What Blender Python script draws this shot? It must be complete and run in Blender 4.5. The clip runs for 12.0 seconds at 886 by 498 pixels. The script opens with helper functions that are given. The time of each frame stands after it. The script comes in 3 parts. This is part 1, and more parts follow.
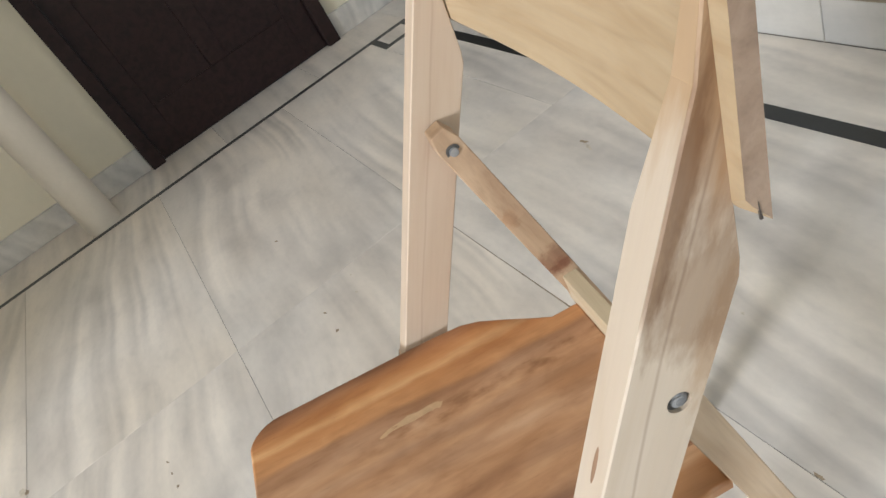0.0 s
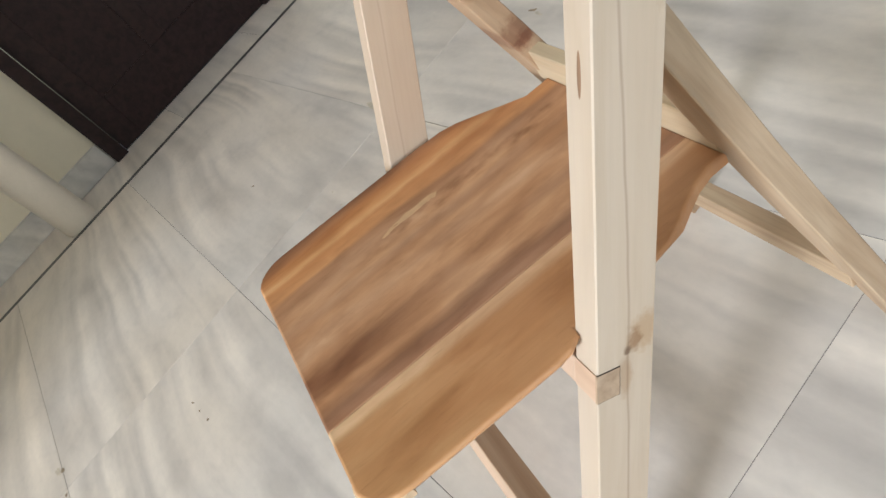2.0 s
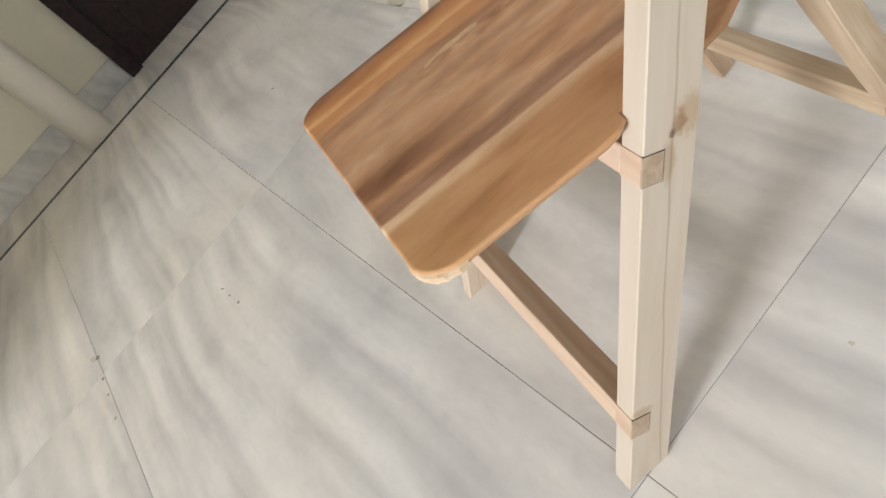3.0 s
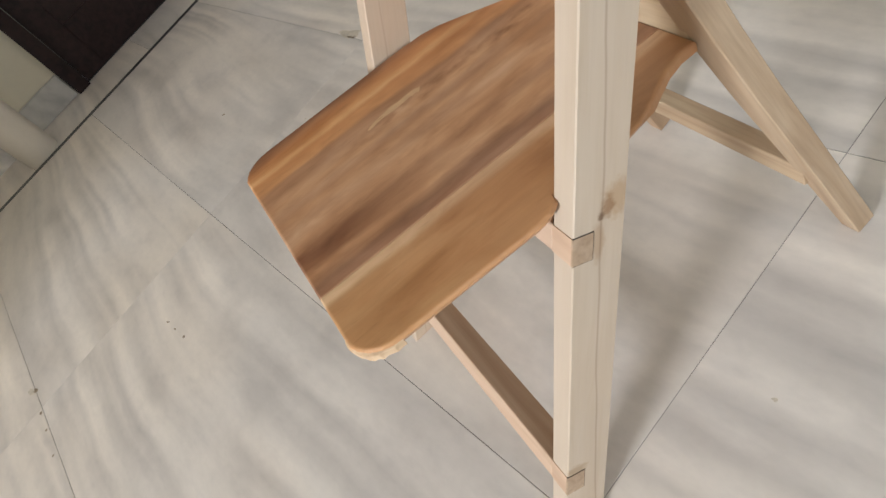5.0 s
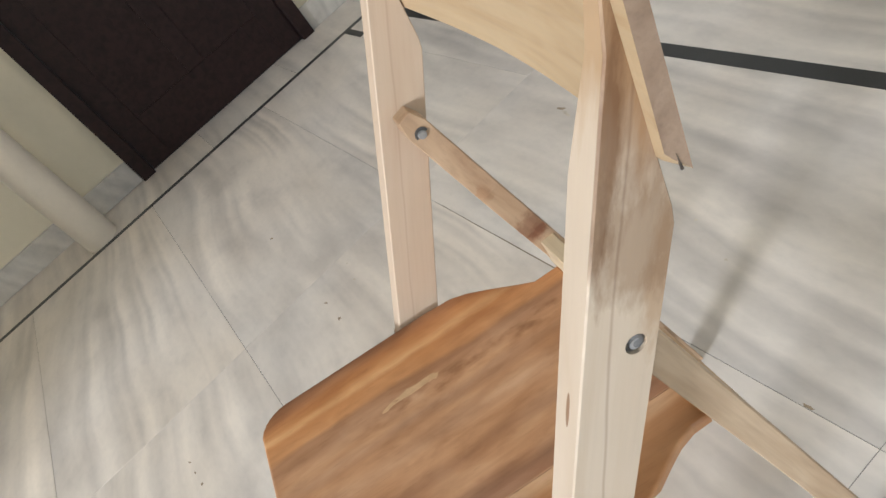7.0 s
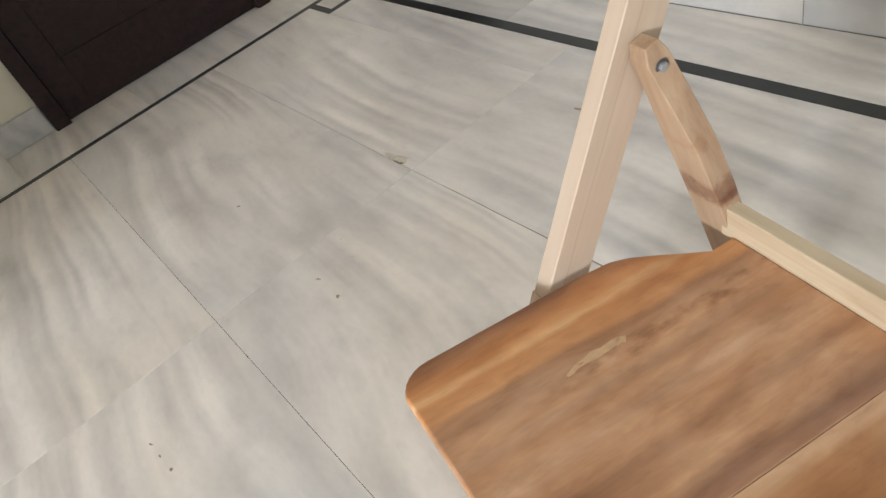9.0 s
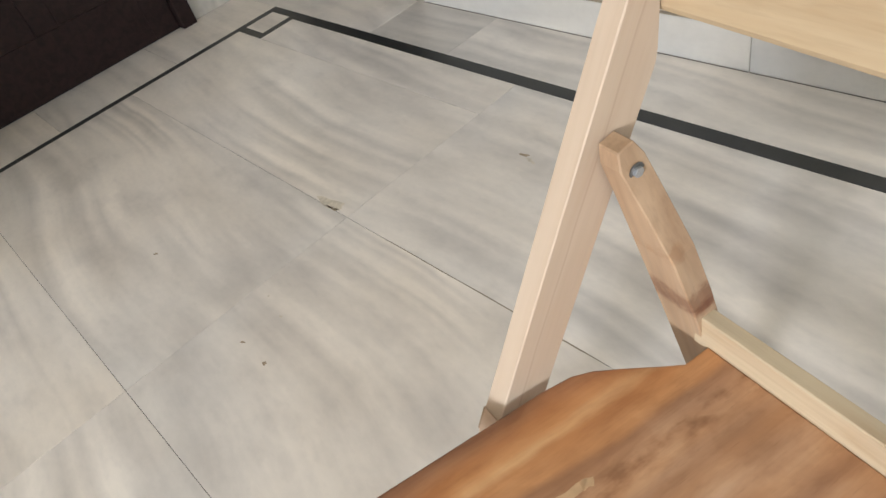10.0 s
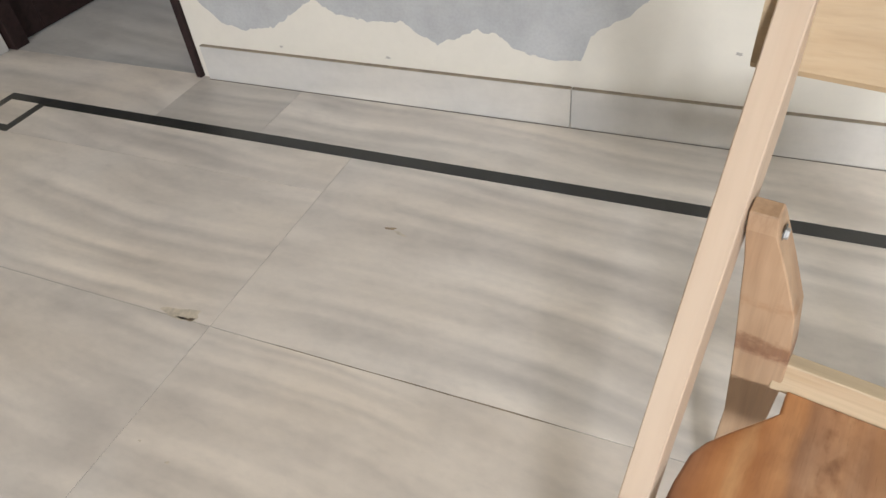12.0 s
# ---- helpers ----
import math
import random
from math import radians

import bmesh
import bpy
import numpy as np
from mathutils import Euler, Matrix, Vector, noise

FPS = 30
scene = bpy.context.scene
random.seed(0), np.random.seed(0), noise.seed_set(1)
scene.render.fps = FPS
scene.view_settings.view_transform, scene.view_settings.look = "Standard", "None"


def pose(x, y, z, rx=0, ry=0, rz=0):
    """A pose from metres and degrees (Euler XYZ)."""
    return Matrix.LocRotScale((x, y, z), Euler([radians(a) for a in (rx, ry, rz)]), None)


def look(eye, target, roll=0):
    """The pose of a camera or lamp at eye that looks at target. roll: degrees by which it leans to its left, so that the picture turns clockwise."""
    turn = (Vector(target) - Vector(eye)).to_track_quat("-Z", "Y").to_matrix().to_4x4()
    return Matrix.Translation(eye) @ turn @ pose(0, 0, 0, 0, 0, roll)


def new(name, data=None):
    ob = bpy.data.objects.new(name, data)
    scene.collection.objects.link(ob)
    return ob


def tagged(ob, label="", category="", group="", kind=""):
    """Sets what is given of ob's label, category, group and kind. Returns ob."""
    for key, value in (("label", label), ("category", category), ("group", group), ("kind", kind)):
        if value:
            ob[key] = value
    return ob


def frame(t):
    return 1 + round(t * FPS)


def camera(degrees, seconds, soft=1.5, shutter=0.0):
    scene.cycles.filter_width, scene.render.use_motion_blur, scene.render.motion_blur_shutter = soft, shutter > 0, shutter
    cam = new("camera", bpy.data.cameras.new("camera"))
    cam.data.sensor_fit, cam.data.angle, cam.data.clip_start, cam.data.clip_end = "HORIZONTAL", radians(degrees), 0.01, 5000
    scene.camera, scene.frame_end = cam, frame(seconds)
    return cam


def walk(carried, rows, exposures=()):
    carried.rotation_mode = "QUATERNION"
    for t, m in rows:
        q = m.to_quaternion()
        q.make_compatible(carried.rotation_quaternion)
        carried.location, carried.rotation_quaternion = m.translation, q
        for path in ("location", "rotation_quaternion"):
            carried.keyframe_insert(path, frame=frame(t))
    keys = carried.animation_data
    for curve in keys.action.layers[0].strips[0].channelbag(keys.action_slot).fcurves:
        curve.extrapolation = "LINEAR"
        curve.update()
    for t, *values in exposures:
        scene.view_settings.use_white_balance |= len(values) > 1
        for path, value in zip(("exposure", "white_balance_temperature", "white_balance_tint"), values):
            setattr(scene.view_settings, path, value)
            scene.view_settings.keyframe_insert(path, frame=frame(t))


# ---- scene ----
cam = camera(64.96, 12.0)
PATH = [
    (0, (0.2780, 0.3448, 0.9907), (-1.3145, 0.7079, -0.1635), -31.15),
    (0.2, (0.2910, 0.3590, 0.9940), (-1.3240, 0.7300, -0.1260), -33.50),
    (0.5, (0.3002, 0.3645, 0.9740), (-1.3268, 0.7207, -0.1332), -35.75),
    (1, (0.3126, 0.3273, 0.9252), (-1.2986, 0.6628, -0.2113), -39.67),
    (1.5, (0.3272, 0.2749, 0.8921), (-1.2666, 0.6235, -0.2648), -41.70),
    (2, (0.3468, 0.2054, 0.8587), (-1.2018, 0.5443, -0.3606), -43.72),
    (2.5, (0.3677, 0.1201, 0.8226), (-1.1651, 0.3926, -0.4329), -45.46),
    (2.7, (0.3859, 0.0767, 0.8236), (-1.1320, 0.2874, -0.4615), -47.01),
    (4.3, (0.3840, 0.0858, 0.8171), (-1.1006, 0.3194, -0.5026), -44.62),
    (4.5, (0.3828, 0.0804, 0.8258), (-1.0958, 0.3380, -0.4960), -44.07),
    (5, (0.3867, 0.1304, 0.8537), (-1.0617, 0.4356, -0.4913), -43.29),
    (5.5, (0.3737, 0.2219, 0.9160), (-1.1310, 0.5688, -0.3550), -41.09),
    (6, (0.3342, 0.3233, 0.9574), (-1.2114, 0.6503, -0.2690), -38.55),
    (6.5, (0.3216, 0.3568, 0.9773), (-1.2470, 0.6709, -0.2229), -38.40),
    (6.7, (0.3212, 0.3623, 0.9866), (-1.2563, 0.6746, -0.2026), -38.39),
    (8.3, (0.1800, 0.1601, 1.0203), (-1.2775, 0.6602, -0.2556), -29.51),
    (8.5, (0.1325, 0.1171, 1.0119), (-1.2975, 0.6504, -0.2806), -26.46),
    (9, (0.0684, 0.0611, 1.0233), (-1.2957, 0.7127, -0.2862), -22.70),
    (9.5, (0.0134, 0.0790, 1.0234), (-1.2904, 0.8397, -0.2881), -20.09),
    (10, (-0.0489, 0.1633, 1.0203), (-1.3086, 0.9580, -0.3144), -18.26),
    (10.5, (-0.0696, 0.2009, 1.0062), (-1.2250, 1.0495, -0.3884), -16.80),
    (11, (-0.1277, 0.1765, 1.0263), (-1.2455, 1.1616, -0.3090), -15.80),
    (11.5, (-0.2650, 0.0673, 1.0345), (-1.1542, 1.2492, -0.3118), -9.59),
    (12, (-0.3911, 0.0435, 1.0415), (-1.0715, 1.3738, -0.2879), -6.94),
]
walk(cam, [(t, look(eye, target, roll)) for t, eye, target, roll in PATH],
     [(0, 0.06, 6420, 9), (2.5, 0.06, 6420, 9), (4.5, -0.24, 6550, 10), (5.5, -0.10, 6680, 12), (6.5, 0.08, 6520, 10), (8.5, 0.04, 6430, 10), (10, 0.08, 6550, 10), (10.5, 0.10, 6600, 10), (11.5, -0.01, 6720, 12), (12, -0.02, 6700, 12)])

# ---- world and light ----
world = bpy.data.worlds.new("sky")
scene.world = world
world.use_nodes = True
_wn = world.node_tree.nodes
_sky = _wn.new("ShaderNodeTexSky")
_sky.sky_type, _sky.sun_disc = "NISHITA", False
_sky.sun_elevation, _sky.sun_rotation = radians(38), radians(70)
_wn["Background"].inputs["Strength"].default_value = 0.12
world.node_tree.links.new(_sky.outputs["Color"], _wn["Background"].inputs["Color"])


def area_lamp(name, m, sx, sy, watts, colour):
    d = bpy.data.lights.new(name, "AREA")
    d.shape, d.size, d.size_y, d.energy, d.color = "RECTANGLE", sx, sy, watts, colour
    ob = new(name, d)
    ob.matrix_world = m
    return ob


# bright sky seen through the upper part of the wide doorway at the far end of the room
area_lamp("skylight_doorway", look((1.4, -6.5, 2.4), (0.0, 0.6, 0.3)), 1.4, 1.0, 705, (0.825, 0.89, 0.98))
# cool lamp in an unseen east window, added to tint the near side
area_lamp("skylight_assumed_window", look((2.48, 0.15, 1.55), (0.0, 0.15, 0.4)), 1.2, 1.0, 18, (0.52, 0.77, 1.0))
# fill lamp added inside the closed passage to brighten its floor
area_lamp("passage_fill", look((-2.45, 4.0, 1.6), (-2.45, 1.6, 0.0)), 0.7, 1.0, 22, (0.88, 0.93, 1.0))

# ---- materials ----


class Nodes:
    """A small builder for node materials."""

    def __init__(self, name):
        self.mat = bpy.data.materials.new(name)
        self.mat.use_nodes = True
        self.t = self.mat.node_tree
        self.bsdf = self.t.nodes["Principled BSDF"]

    def add(self, kind, **values):
        n = self.t.nodes.new(kind)
        for k, v in values.items():
            if k in n.inputs.keys():
                n.inputs[k].default_value = v
        return n

    def link(self, a, b):
        self.t.links.new(a, b)

    def coords(self, scale=(1, 1, 1), rot=(0, 0, 0), shift=True, kind="Object"):
        tc = self.add("ShaderNodeTexCoord")
        mp = self.add("ShaderNodeMapping")
        mp.inputs["Scale"].default_value = scale
        mp.inputs["Rotation"].default_value = rot
        self.link(tc.outputs[kind], mp.inputs["Vector"])
        if not shift:
            return mp.outputs["Vector"]
        info = self.add("ShaderNodeObjectInfo")
        mul = self.add("ShaderNodeVectorMath")
        mul.operation = "SCALE"
        mul.inputs[0].default_value = (7.0, 5.3, 9.1)
        self.link(info.outputs["Random"], mul.inputs["Scale"])
        ad = self.add("ShaderNodeVectorMath")
        ad.operation = "ADD"
        self.link(mp.outputs["Vector"], ad.inputs[0])
        self.link(mul.outputs["Vector"], ad.inputs[1])
        return ad.outputs["Vector"]

    def noise(self, vec, scale, detail=4.0, rough=0.55, distort=0.0):
        n = self.add("ShaderNodeTexNoise", Scale=scale, Detail=detail, Roughness=rough, Distortion=distort)
        self.link(vec, n.inputs["Vector"])
        return n.outputs["Fac"]

    def ramp(self, fac, stops):
        n = self.add("ShaderNodeValToRGB")
        el = n.color_ramp.elements
        while len(el) < len(stops):
            el.new(0.5)
        for e, (p, c) in zip(el, stops):
            e.position = p
            e.color = (*c, 1) if len(c) == 3 else c
        self.link(fac, n.inputs["Fac"])
        return n.outputs["Color"]

    def value(self, fac, a0, a1, b0, b1):
        n = self.add("ShaderNodeMapRange")
        for i, v in enumerate((a0, a1, b0, b1)):
            n.inputs[1 + i].default_value = v
        self.link(fac, n.inputs[0])
        return n.outputs[0]

    def mix(self, fac, a, b, mode="MIX"):
        n = self.add("ShaderNodeMix")
        n.data_type, n.blend_type = "RGBA", mode
        for s, v in ((0, fac), (6, a), (7, b)):
            if isinstance(v, (int, float)):
                n.inputs[s].default_value = v
            elif isinstance(v, tuple):
                n.inputs[s].default_value = (*v, 1)
            else:
                self.link(v, n.inputs[s])
        return n.outputs[2]

    def math(self, op, a, b=0.0):
        n = self.add("ShaderNodeMath")
        n.operation = op
        for i, v in enumerate((a, b)):
            if isinstance(v, (int, float)):
                n.inputs[i].default_value = v
            else:
                self.link(v, n.inputs[i])
        return n.outputs[0]

    def out(self, colour, rough=0.5, bump=None, strength=0.2, dist=0.001, metal=0.0):
        b = self.bsdf
        if isinstance(colour, tuple):
            b.inputs["Base Color"].default_value = (*colour, 1)
        else:
            self.link(colour, b.inputs["Base Color"])
        if isinstance(rough, (int, float)):
            b.inputs["Roughness"].default_value = rough
        else:
            self.link(rough, b.inputs["Roughness"])
        b.inputs["Metallic"].default_value = metal
        if bump is not None:
            n = self.add("ShaderNodeBump", Strength=strength, Distance=dist)
            self.link(bump, n.inputs["Height"])
            self.link(n.outputs["Normal"], b.inputs["Normal"])
        return self.mat


def make_marble(name, base, warm, grey, rough, veins=1.0):
    """Banded white marble: pale bands along x, each sharp on one side and fading to grey on the other."""
    m = Nodes(name)
    tc = m.coords((1.0, 1.0, 1.0), (0, 0, 0.07))
    sep = m.add("ShaderNodeSeparateXYZ")
    m.link(tc, sep.inputs[0])
    slow = m.noise(m.coords((0.8, 0.9, 1.0)), 1.2, 0.0, 0.4)
    bend = m.noise(m.coords((1.0, 0.8, 1.0)), 3.2, 0.0, 0.4)
    wave = m.noise(m.coords((1.0, 2.4, 1.0)), 7.0, 2.0, 0.5)
    yy = m.math("ADD", sep.outputs[1], m.math("ADD", m.math("MULTIPLY", slow, 0.19), m.math("MULTIPLY", bend, 0.030)))
    rag = m.noise(m.coords((1.0, 1.5, 1.0)), 26.0, 3.0, 0.6)
    yy = m.math("ADD", yy, m.math("ADD", m.math("MULTIPLY", wave, 0.014), m.math("MULTIPLY", rag, 0.006)))

    def along(stretch, scale, detail, shift=0.0):
        cmb = m.add("ShaderNodeCombineXYZ")
        m.link(m.math("MULTIPLY", sep.outputs[0], stretch), cmb.inputs[0])
        m.link(m.math("ADD", yy, shift), cmb.inputs[1])
        m.link(sep.outputs[2], cmb.inputs[2])
        return m.noise(cmb.outputs[0], scale, detail, 0.55, 0.0)

    def bands(per_metre, uneven, seed):
        """Saw-edged bands of uneven width, and a strength for each of them."""
        ph = m.math("ADD", m.math("MULTIPLY", yy, per_metre), m.math("MULTIPLY", along(0.05, per_metre * 0.30, 0.0, seed), uneven))
        return m.math("FRACT", ph), m.value(along(0.5, per_metre * 0.6, 1.0, seed + 3.1), 0.36, 0.60, 0.08, 1.0)

    def tone(lo, hi, k):
        return (tuple(1 - (1 - lo) * veins * t for t in (1.0, 1.0, 0.97)), tuple(1 + (hi - 1) * veins * t for t in (1.0, 0.98, 0.93)), tuple(1 - (1 - k) * veins for _ in range(3)))

    wide = m.noise(m.coords((0.9, 1.5, 1.0)), 1.5, 2, 0.5)
    c = m.ramp(wide, [(0.34, grey), (0.50, base), (0.66, warm)])
    for per, uneven, seed, lo, hi, amount in ((6.5, 3.2, 0.0, 0.855, 1.115, 1.0), (13.0, 2.6, 5.3, 0.93, 1.05, 0.45)):
        saw, st = bands(per, uneven, seed)
        dark, light, mid = tone(lo, hi, (lo + 2.0) / 3.0)
        shade = m.ramp(saw, [(0.0, (1, 1, 1)), (0.17, dark), (0.24, mid), (0.33, light), (0.48, light), (0.66, mid), (0.84, dark), (1.0, (1, 1, 1))])
        c = m.mix(m.math("MULTIPLY", st, amount), c, m.mix(1.0, c, shade, "MULTIPLY"))
    # grey clouds drawn out along the bands, and fine thread-like streaks
    patch = along(0.26, 9.5, 1.6, 2.0)
    c = m.mix(0.9, c, m.ramp(patch, [(0.20, tone(0.77, 1, 1)[0]), (0.38, tone(0.91, 1, 1)[0]), (0.54, (1, 1, 1)), (0.72, tone(1, 1.07, 1)[1])]), "MULTIPLY")
    smudge = m.noise(m.coords((0.8, 1.3, 1.0)), 5.5, 3, 0.6)
    c = m.mix(0.8, c, m.ramp(smudge, [(0.30, tone(0.84, 1, 1)[0]), (0.44, tone(0.97, 1, 1)[0]), (0.54, (1, 1, 1)), (0.70, tone(1, 1.05, 1)[1])]), "MULTIPLY")
    fuzz = along(0.38, 30.0, 3.0, 4.0)
    c = m.mix(0.6, c, m.ramp(fuzz, [(0.30, tone(0.90, 1, 1)[0]), (0.47, (1, 1, 1)), (0.58, (1, 1, 1)), (0.72, tone(1, 1.06, 1)[1])]), "MULTIPLY")
    thin = along(0.07, 70.0, 3.0, 9.0)
    c = m.mix(0.3, c, m.ramp(thin, [(0.30, (0.94, 0.94, 0.943)), (0.50, (1, 1, 1)), (0.70, (1.02, 1.015, 1.0))]), "MULTIPLY")
    speck = m.noise(m.coords((1.0, 1.6, 1.0)), 46.0, 4, 0.6)
    c = m.mix(0.5, c, m.ramp(speck, [(0.30, (0.93, 0.93, 0.93)), (0.52, (1, 1, 1)), (0.70, (1.04, 1.04, 1.04))]), "MULTIPLY")
    return m.out(c, rough + 0.02)


def make_wood(name, light, mid, dark, rough=0.55, knots=0.0, bands=9.0, contrast=0.75, line=None, stain=None, patches=()):
    """Sawn wood, the grain along the object's x."""
    m = Nodes(name)
    v = m.coords((0.9, 9.0, 9.0))
    grow = m.noise(v, bands * 0.45, 3, 0.5, 0.7)
    v2 = m.coords((1.6, 46.0, 46.0))
    fib = m.noise(v2, 5.0, 4, 0.6, 0.2)
    c = m.ramp(grow, [(0.30, dark), (0.46, mid), (0.62, light)])
    c2 = m.ramp(fib, [(0.30, (0.80, 0.78, 0.76)), (0.55, (1, 1, 1))])
    c = m.mix(contrast, c, c2, "MULTIPLY")
    if knots:
        k = m.noise(m.coords((3.0, 9.0, 9.0)), 1.9, 2, 0.5)
        kc = m.ramp(k, [(0.25, (0.50, 0.38, 0.30)), (0.36, (1, 1, 1))])
        c = m.mix(knots, c, kc, "MULTIPLY")
    if line is not None or stain or patches:
        pos = m.coords((1, 1, 1), shift=False)
        xyz = m.add("ShaderNodeSeparateXYZ")
        m.link(pos, xyz.inputs[0])
        wob = m.noise(m.coords((1.0, 1.0, 1.0)), 4.0, 3, 0.5)
    if line is not None:
        # a dark growth line that wanders along the board
        d = m.math("ABSOLUTE", m.math("SUBTRACT", xyz.outputs[1], m.math("ADD", m.math("MULTIPLY", wob, 0.014), m.math("ADD", m.math("MULTIPLY", xyz.outputs[0], line[1]), line[0] - 0.007))))
        lc = m.ramp(m.value(d, 0.0, 0.0017, 0.0, 1.0), [(0.0, (0.56, 0.47, 0.41)), (1.0, (1, 1, 1))])
        c = m.mix(line[2], c, lc, "MULTIPLY")
    if stain:
        # browned wood round the top end
        cloud = m.noise(m.coords((5.0, 24.0, 24.0)), 2.0, 4, 0.6)
        far_up = m.math("ADD", xyz.outputs[0], m.math("MULTIPLY", m.math("SUBTRACT", cloud, 0.5), 0.16))
        c = m.mix(m.value(far_up, stain, stain + 0.05, 0.0, 1.0), c, m.mix(1.0, c, (0.80, 0.66, 0.50), "MULTIPLY"))
    for cx, cy, rx, ry, tint, face in patches:
        # blotches on one face or on all, with a clouded edge
        cloud = m.noise(m.coords((22.0 * 0.03 / max(rx, 0.01), 34.0, 34.0)), 2.4, 4, 0.65)
        dx = m.math("DIVIDE", m.math("SUBTRACT", xyz.outputs[0], cx), rx)
        dy = m.math("DIVIDE", m.math("SUBTRACT", xyz.outputs[1], cy), ry)
        d = m.math("SQRT", m.math("ADD", m.math("MULTIPLY", dx, dx), m.math("MULTIPLY", dy, dy)))
        d = m.math("ADD", d, m.math("MULTIPLY", m.math("SUBTRACT", cloud, 0.5), 1.5))
        f = m.value(d, 0.55, 1.15, 1.0, 0.0)
        if face is not None:
            f = m.math("MULTIPLY", f, m.value(xyz.outputs[2], face + 0.0010, face + 0.0022, 1.0, 0.0))
        c = m.mix(f, c, m.mix(1.0, c, tint, "MULTIPLY"))
    r = m.value(fib, 0.3, 0.7, rough - 0.06, rough + 0.10)
    return m.out(c, r, fib, 0.12, 0.0006)


def make_plain(name, colour, rough=0.5, metal=0.0, vary=0.08, scale=6.0, bump=0.05):
    m = Nodes(name)
    v = m.coords((1, 1, 1))
    n1 = m.noise(v, scale, 5, 0.6)
    n2 = m.noise(v, scale * 14, 3, 0.6)
    lo = tuple(x * (1 - vary) for x in colour)
    c = m.ramp(n1, [(0.35, lo), (0.65, colour)])
    c2 = m.ramp(n2, [(0.3, (1 - vary * 0.6,) * 3), (0.6, (1, 1, 1))])
    c = m.mix(0.8, c, c2, "MULTIPLY")
    r = m.value(n1, 0.3, 0.7, rough * 0.88, min(1.0, rough * 1.12))
    return m.out(c, r, n2, bump, 0.001, metal)


MARBLE = make_marble("marble_floor", (0.690, 0.625, 0.558), (0.698, 0.622, 0.540), (0.645, 0.596, 0.546), 0.26)
MARBLE_DULL = make_marble("dull_beige_marble", (0.56, 0.510, 0.455), (0.57, 0.505, 0.43), (0.50, 0.465, 0.43), 0.32)
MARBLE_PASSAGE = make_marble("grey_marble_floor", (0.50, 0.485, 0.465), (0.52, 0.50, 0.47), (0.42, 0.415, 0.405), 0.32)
MARBLE_GREY = make_marble("grey_marble_skirting", (0.56, 0.53, 0.49), (0.58, 0.54, 0.48), (0.48, 0.46, 0.43), 0.32)
MARBLE_SKIRT = make_marble("marble_skirting", (0.50, 0.465, 0.415), (0.53, 0.485, 0.42), (0.45, 0.43, 0.40), 0.30, 0.6)
GREEN = make_plain("dark_green_marble", (0.032, 0.032, 0.030), 0.40, vary=0.35, scale=14)


def make_grout():
    """Pale joint filler, in stretches dark with dirt."""
    m = Nodes("joint_grout")
    n = m.noise(m.coords((1, 1, 1)), 3.1, 3, 0.55)
    c = m.ramp(n, [(0.42, (0.035, 0.03, 0.027)), (0.50, (0.11, 0.10, 0.085)), (0.60, (0.24, 0.22, 0.19))])
    return m.out(c, 0.85)


GROUT = make_grout()
PAINT = make_plain("cream_paint", (0.70, 0.63, 0.49), 0.75, vary=0.05, scale=2.0)
PAINT_BACK = make_plain("off_white_paint", (0.60, 0.555, 0.475), 0.72, vary=0.05, scale=2.5)
CEILING = make_plain("ceiling_paint", (0.80, 0.745, 0.64), 0.85, vary=0.03)
CONCRETE = make_plain("outside_concrete", (0.34, 0.325, 0.30), 0.85, vary=0.15, scale=4.0, bump=0.2)
PLASTER = make_plain("bare_grey_plaster", (0.40, 0.395, 0.385), 0.9, vary=0.16, scale=9.0, bump=0.25)
DOOR_WOOD = make_wood("dark_stained_door", (0.027, 0.0145, 0.0130), (0.022, 0.0115, 0.0105), (0.016, 0.0085, 0.0075), 0.6)
DOOR_WOOD.node_tree.nodes["Principled BSDF"].inputs["Specular IOR Level"].default_value = 0.2
PVC = make_plain("painted_pipe", (0.68, 0.61, 0.51), 0.5, vary=0.06, scale=5)
STEEL = make_plain("zinc_steel", (0.46, 0.46, 0.46), 0.42, 0.75, 0.25, 90)
STEEL_GREY = make_plain("dull_zinc", (0.26, 0.255, 0.255), 0.55, 0.6, 0.3, 90)
STEEL_DARK = make_plain("dark_steel", (0.16, 0.155, 0.15), 0.5, 0.8, 0.2, 60)
# near-black brown that stands in for the shade inside the bolt hole
HOLE = make_plain("bore_shade", (0.10, 0.085, 0.07), 0.9)

PINE = make_wood("pale_pine", (0.52, 0.400, 0.295), (0.505, 0.382, 0.278), (0.475, 0.350, 0.247), 0.6, 0.0, contrast=0.22, line=(0.021, 0.0, 0.3))
POST_MARKS = (
    (0.925, 0.030, 0.075, 0.060, (0.80, 0.73, 0.68), 0.0),
    (0.835, 0.034, 0.050, 0.040, (0.66, 0.58, 0.51), 0.0),
    (0.880, 0.003, 0.075, 0.013, (0.54, 0.43, 0.34), 0.0),
    (0.800, 0.050, 0.060, 0.012, (0.80, 0.70, 0.60), 0.0),
    (0.488, 0.046, 0.020, 0.016, (0.86, 0.76, 0.64), 0.0),
    (0.482, 0.036, 0.012, 0.007, (0.66, 0.54, 0.44), 0.0),
    (0.474, 0.029, 0.005, 0.004, (0.42, 0.34, 0.28), 0.0),
    (0.447, 0.027, 0.024, 0.007, (0.84, 0.76, 0.68), 0.0),
    (0.135, 0.012, 0.010, 0.016, (0.78, 0.70, 0.60), 0.0),
)
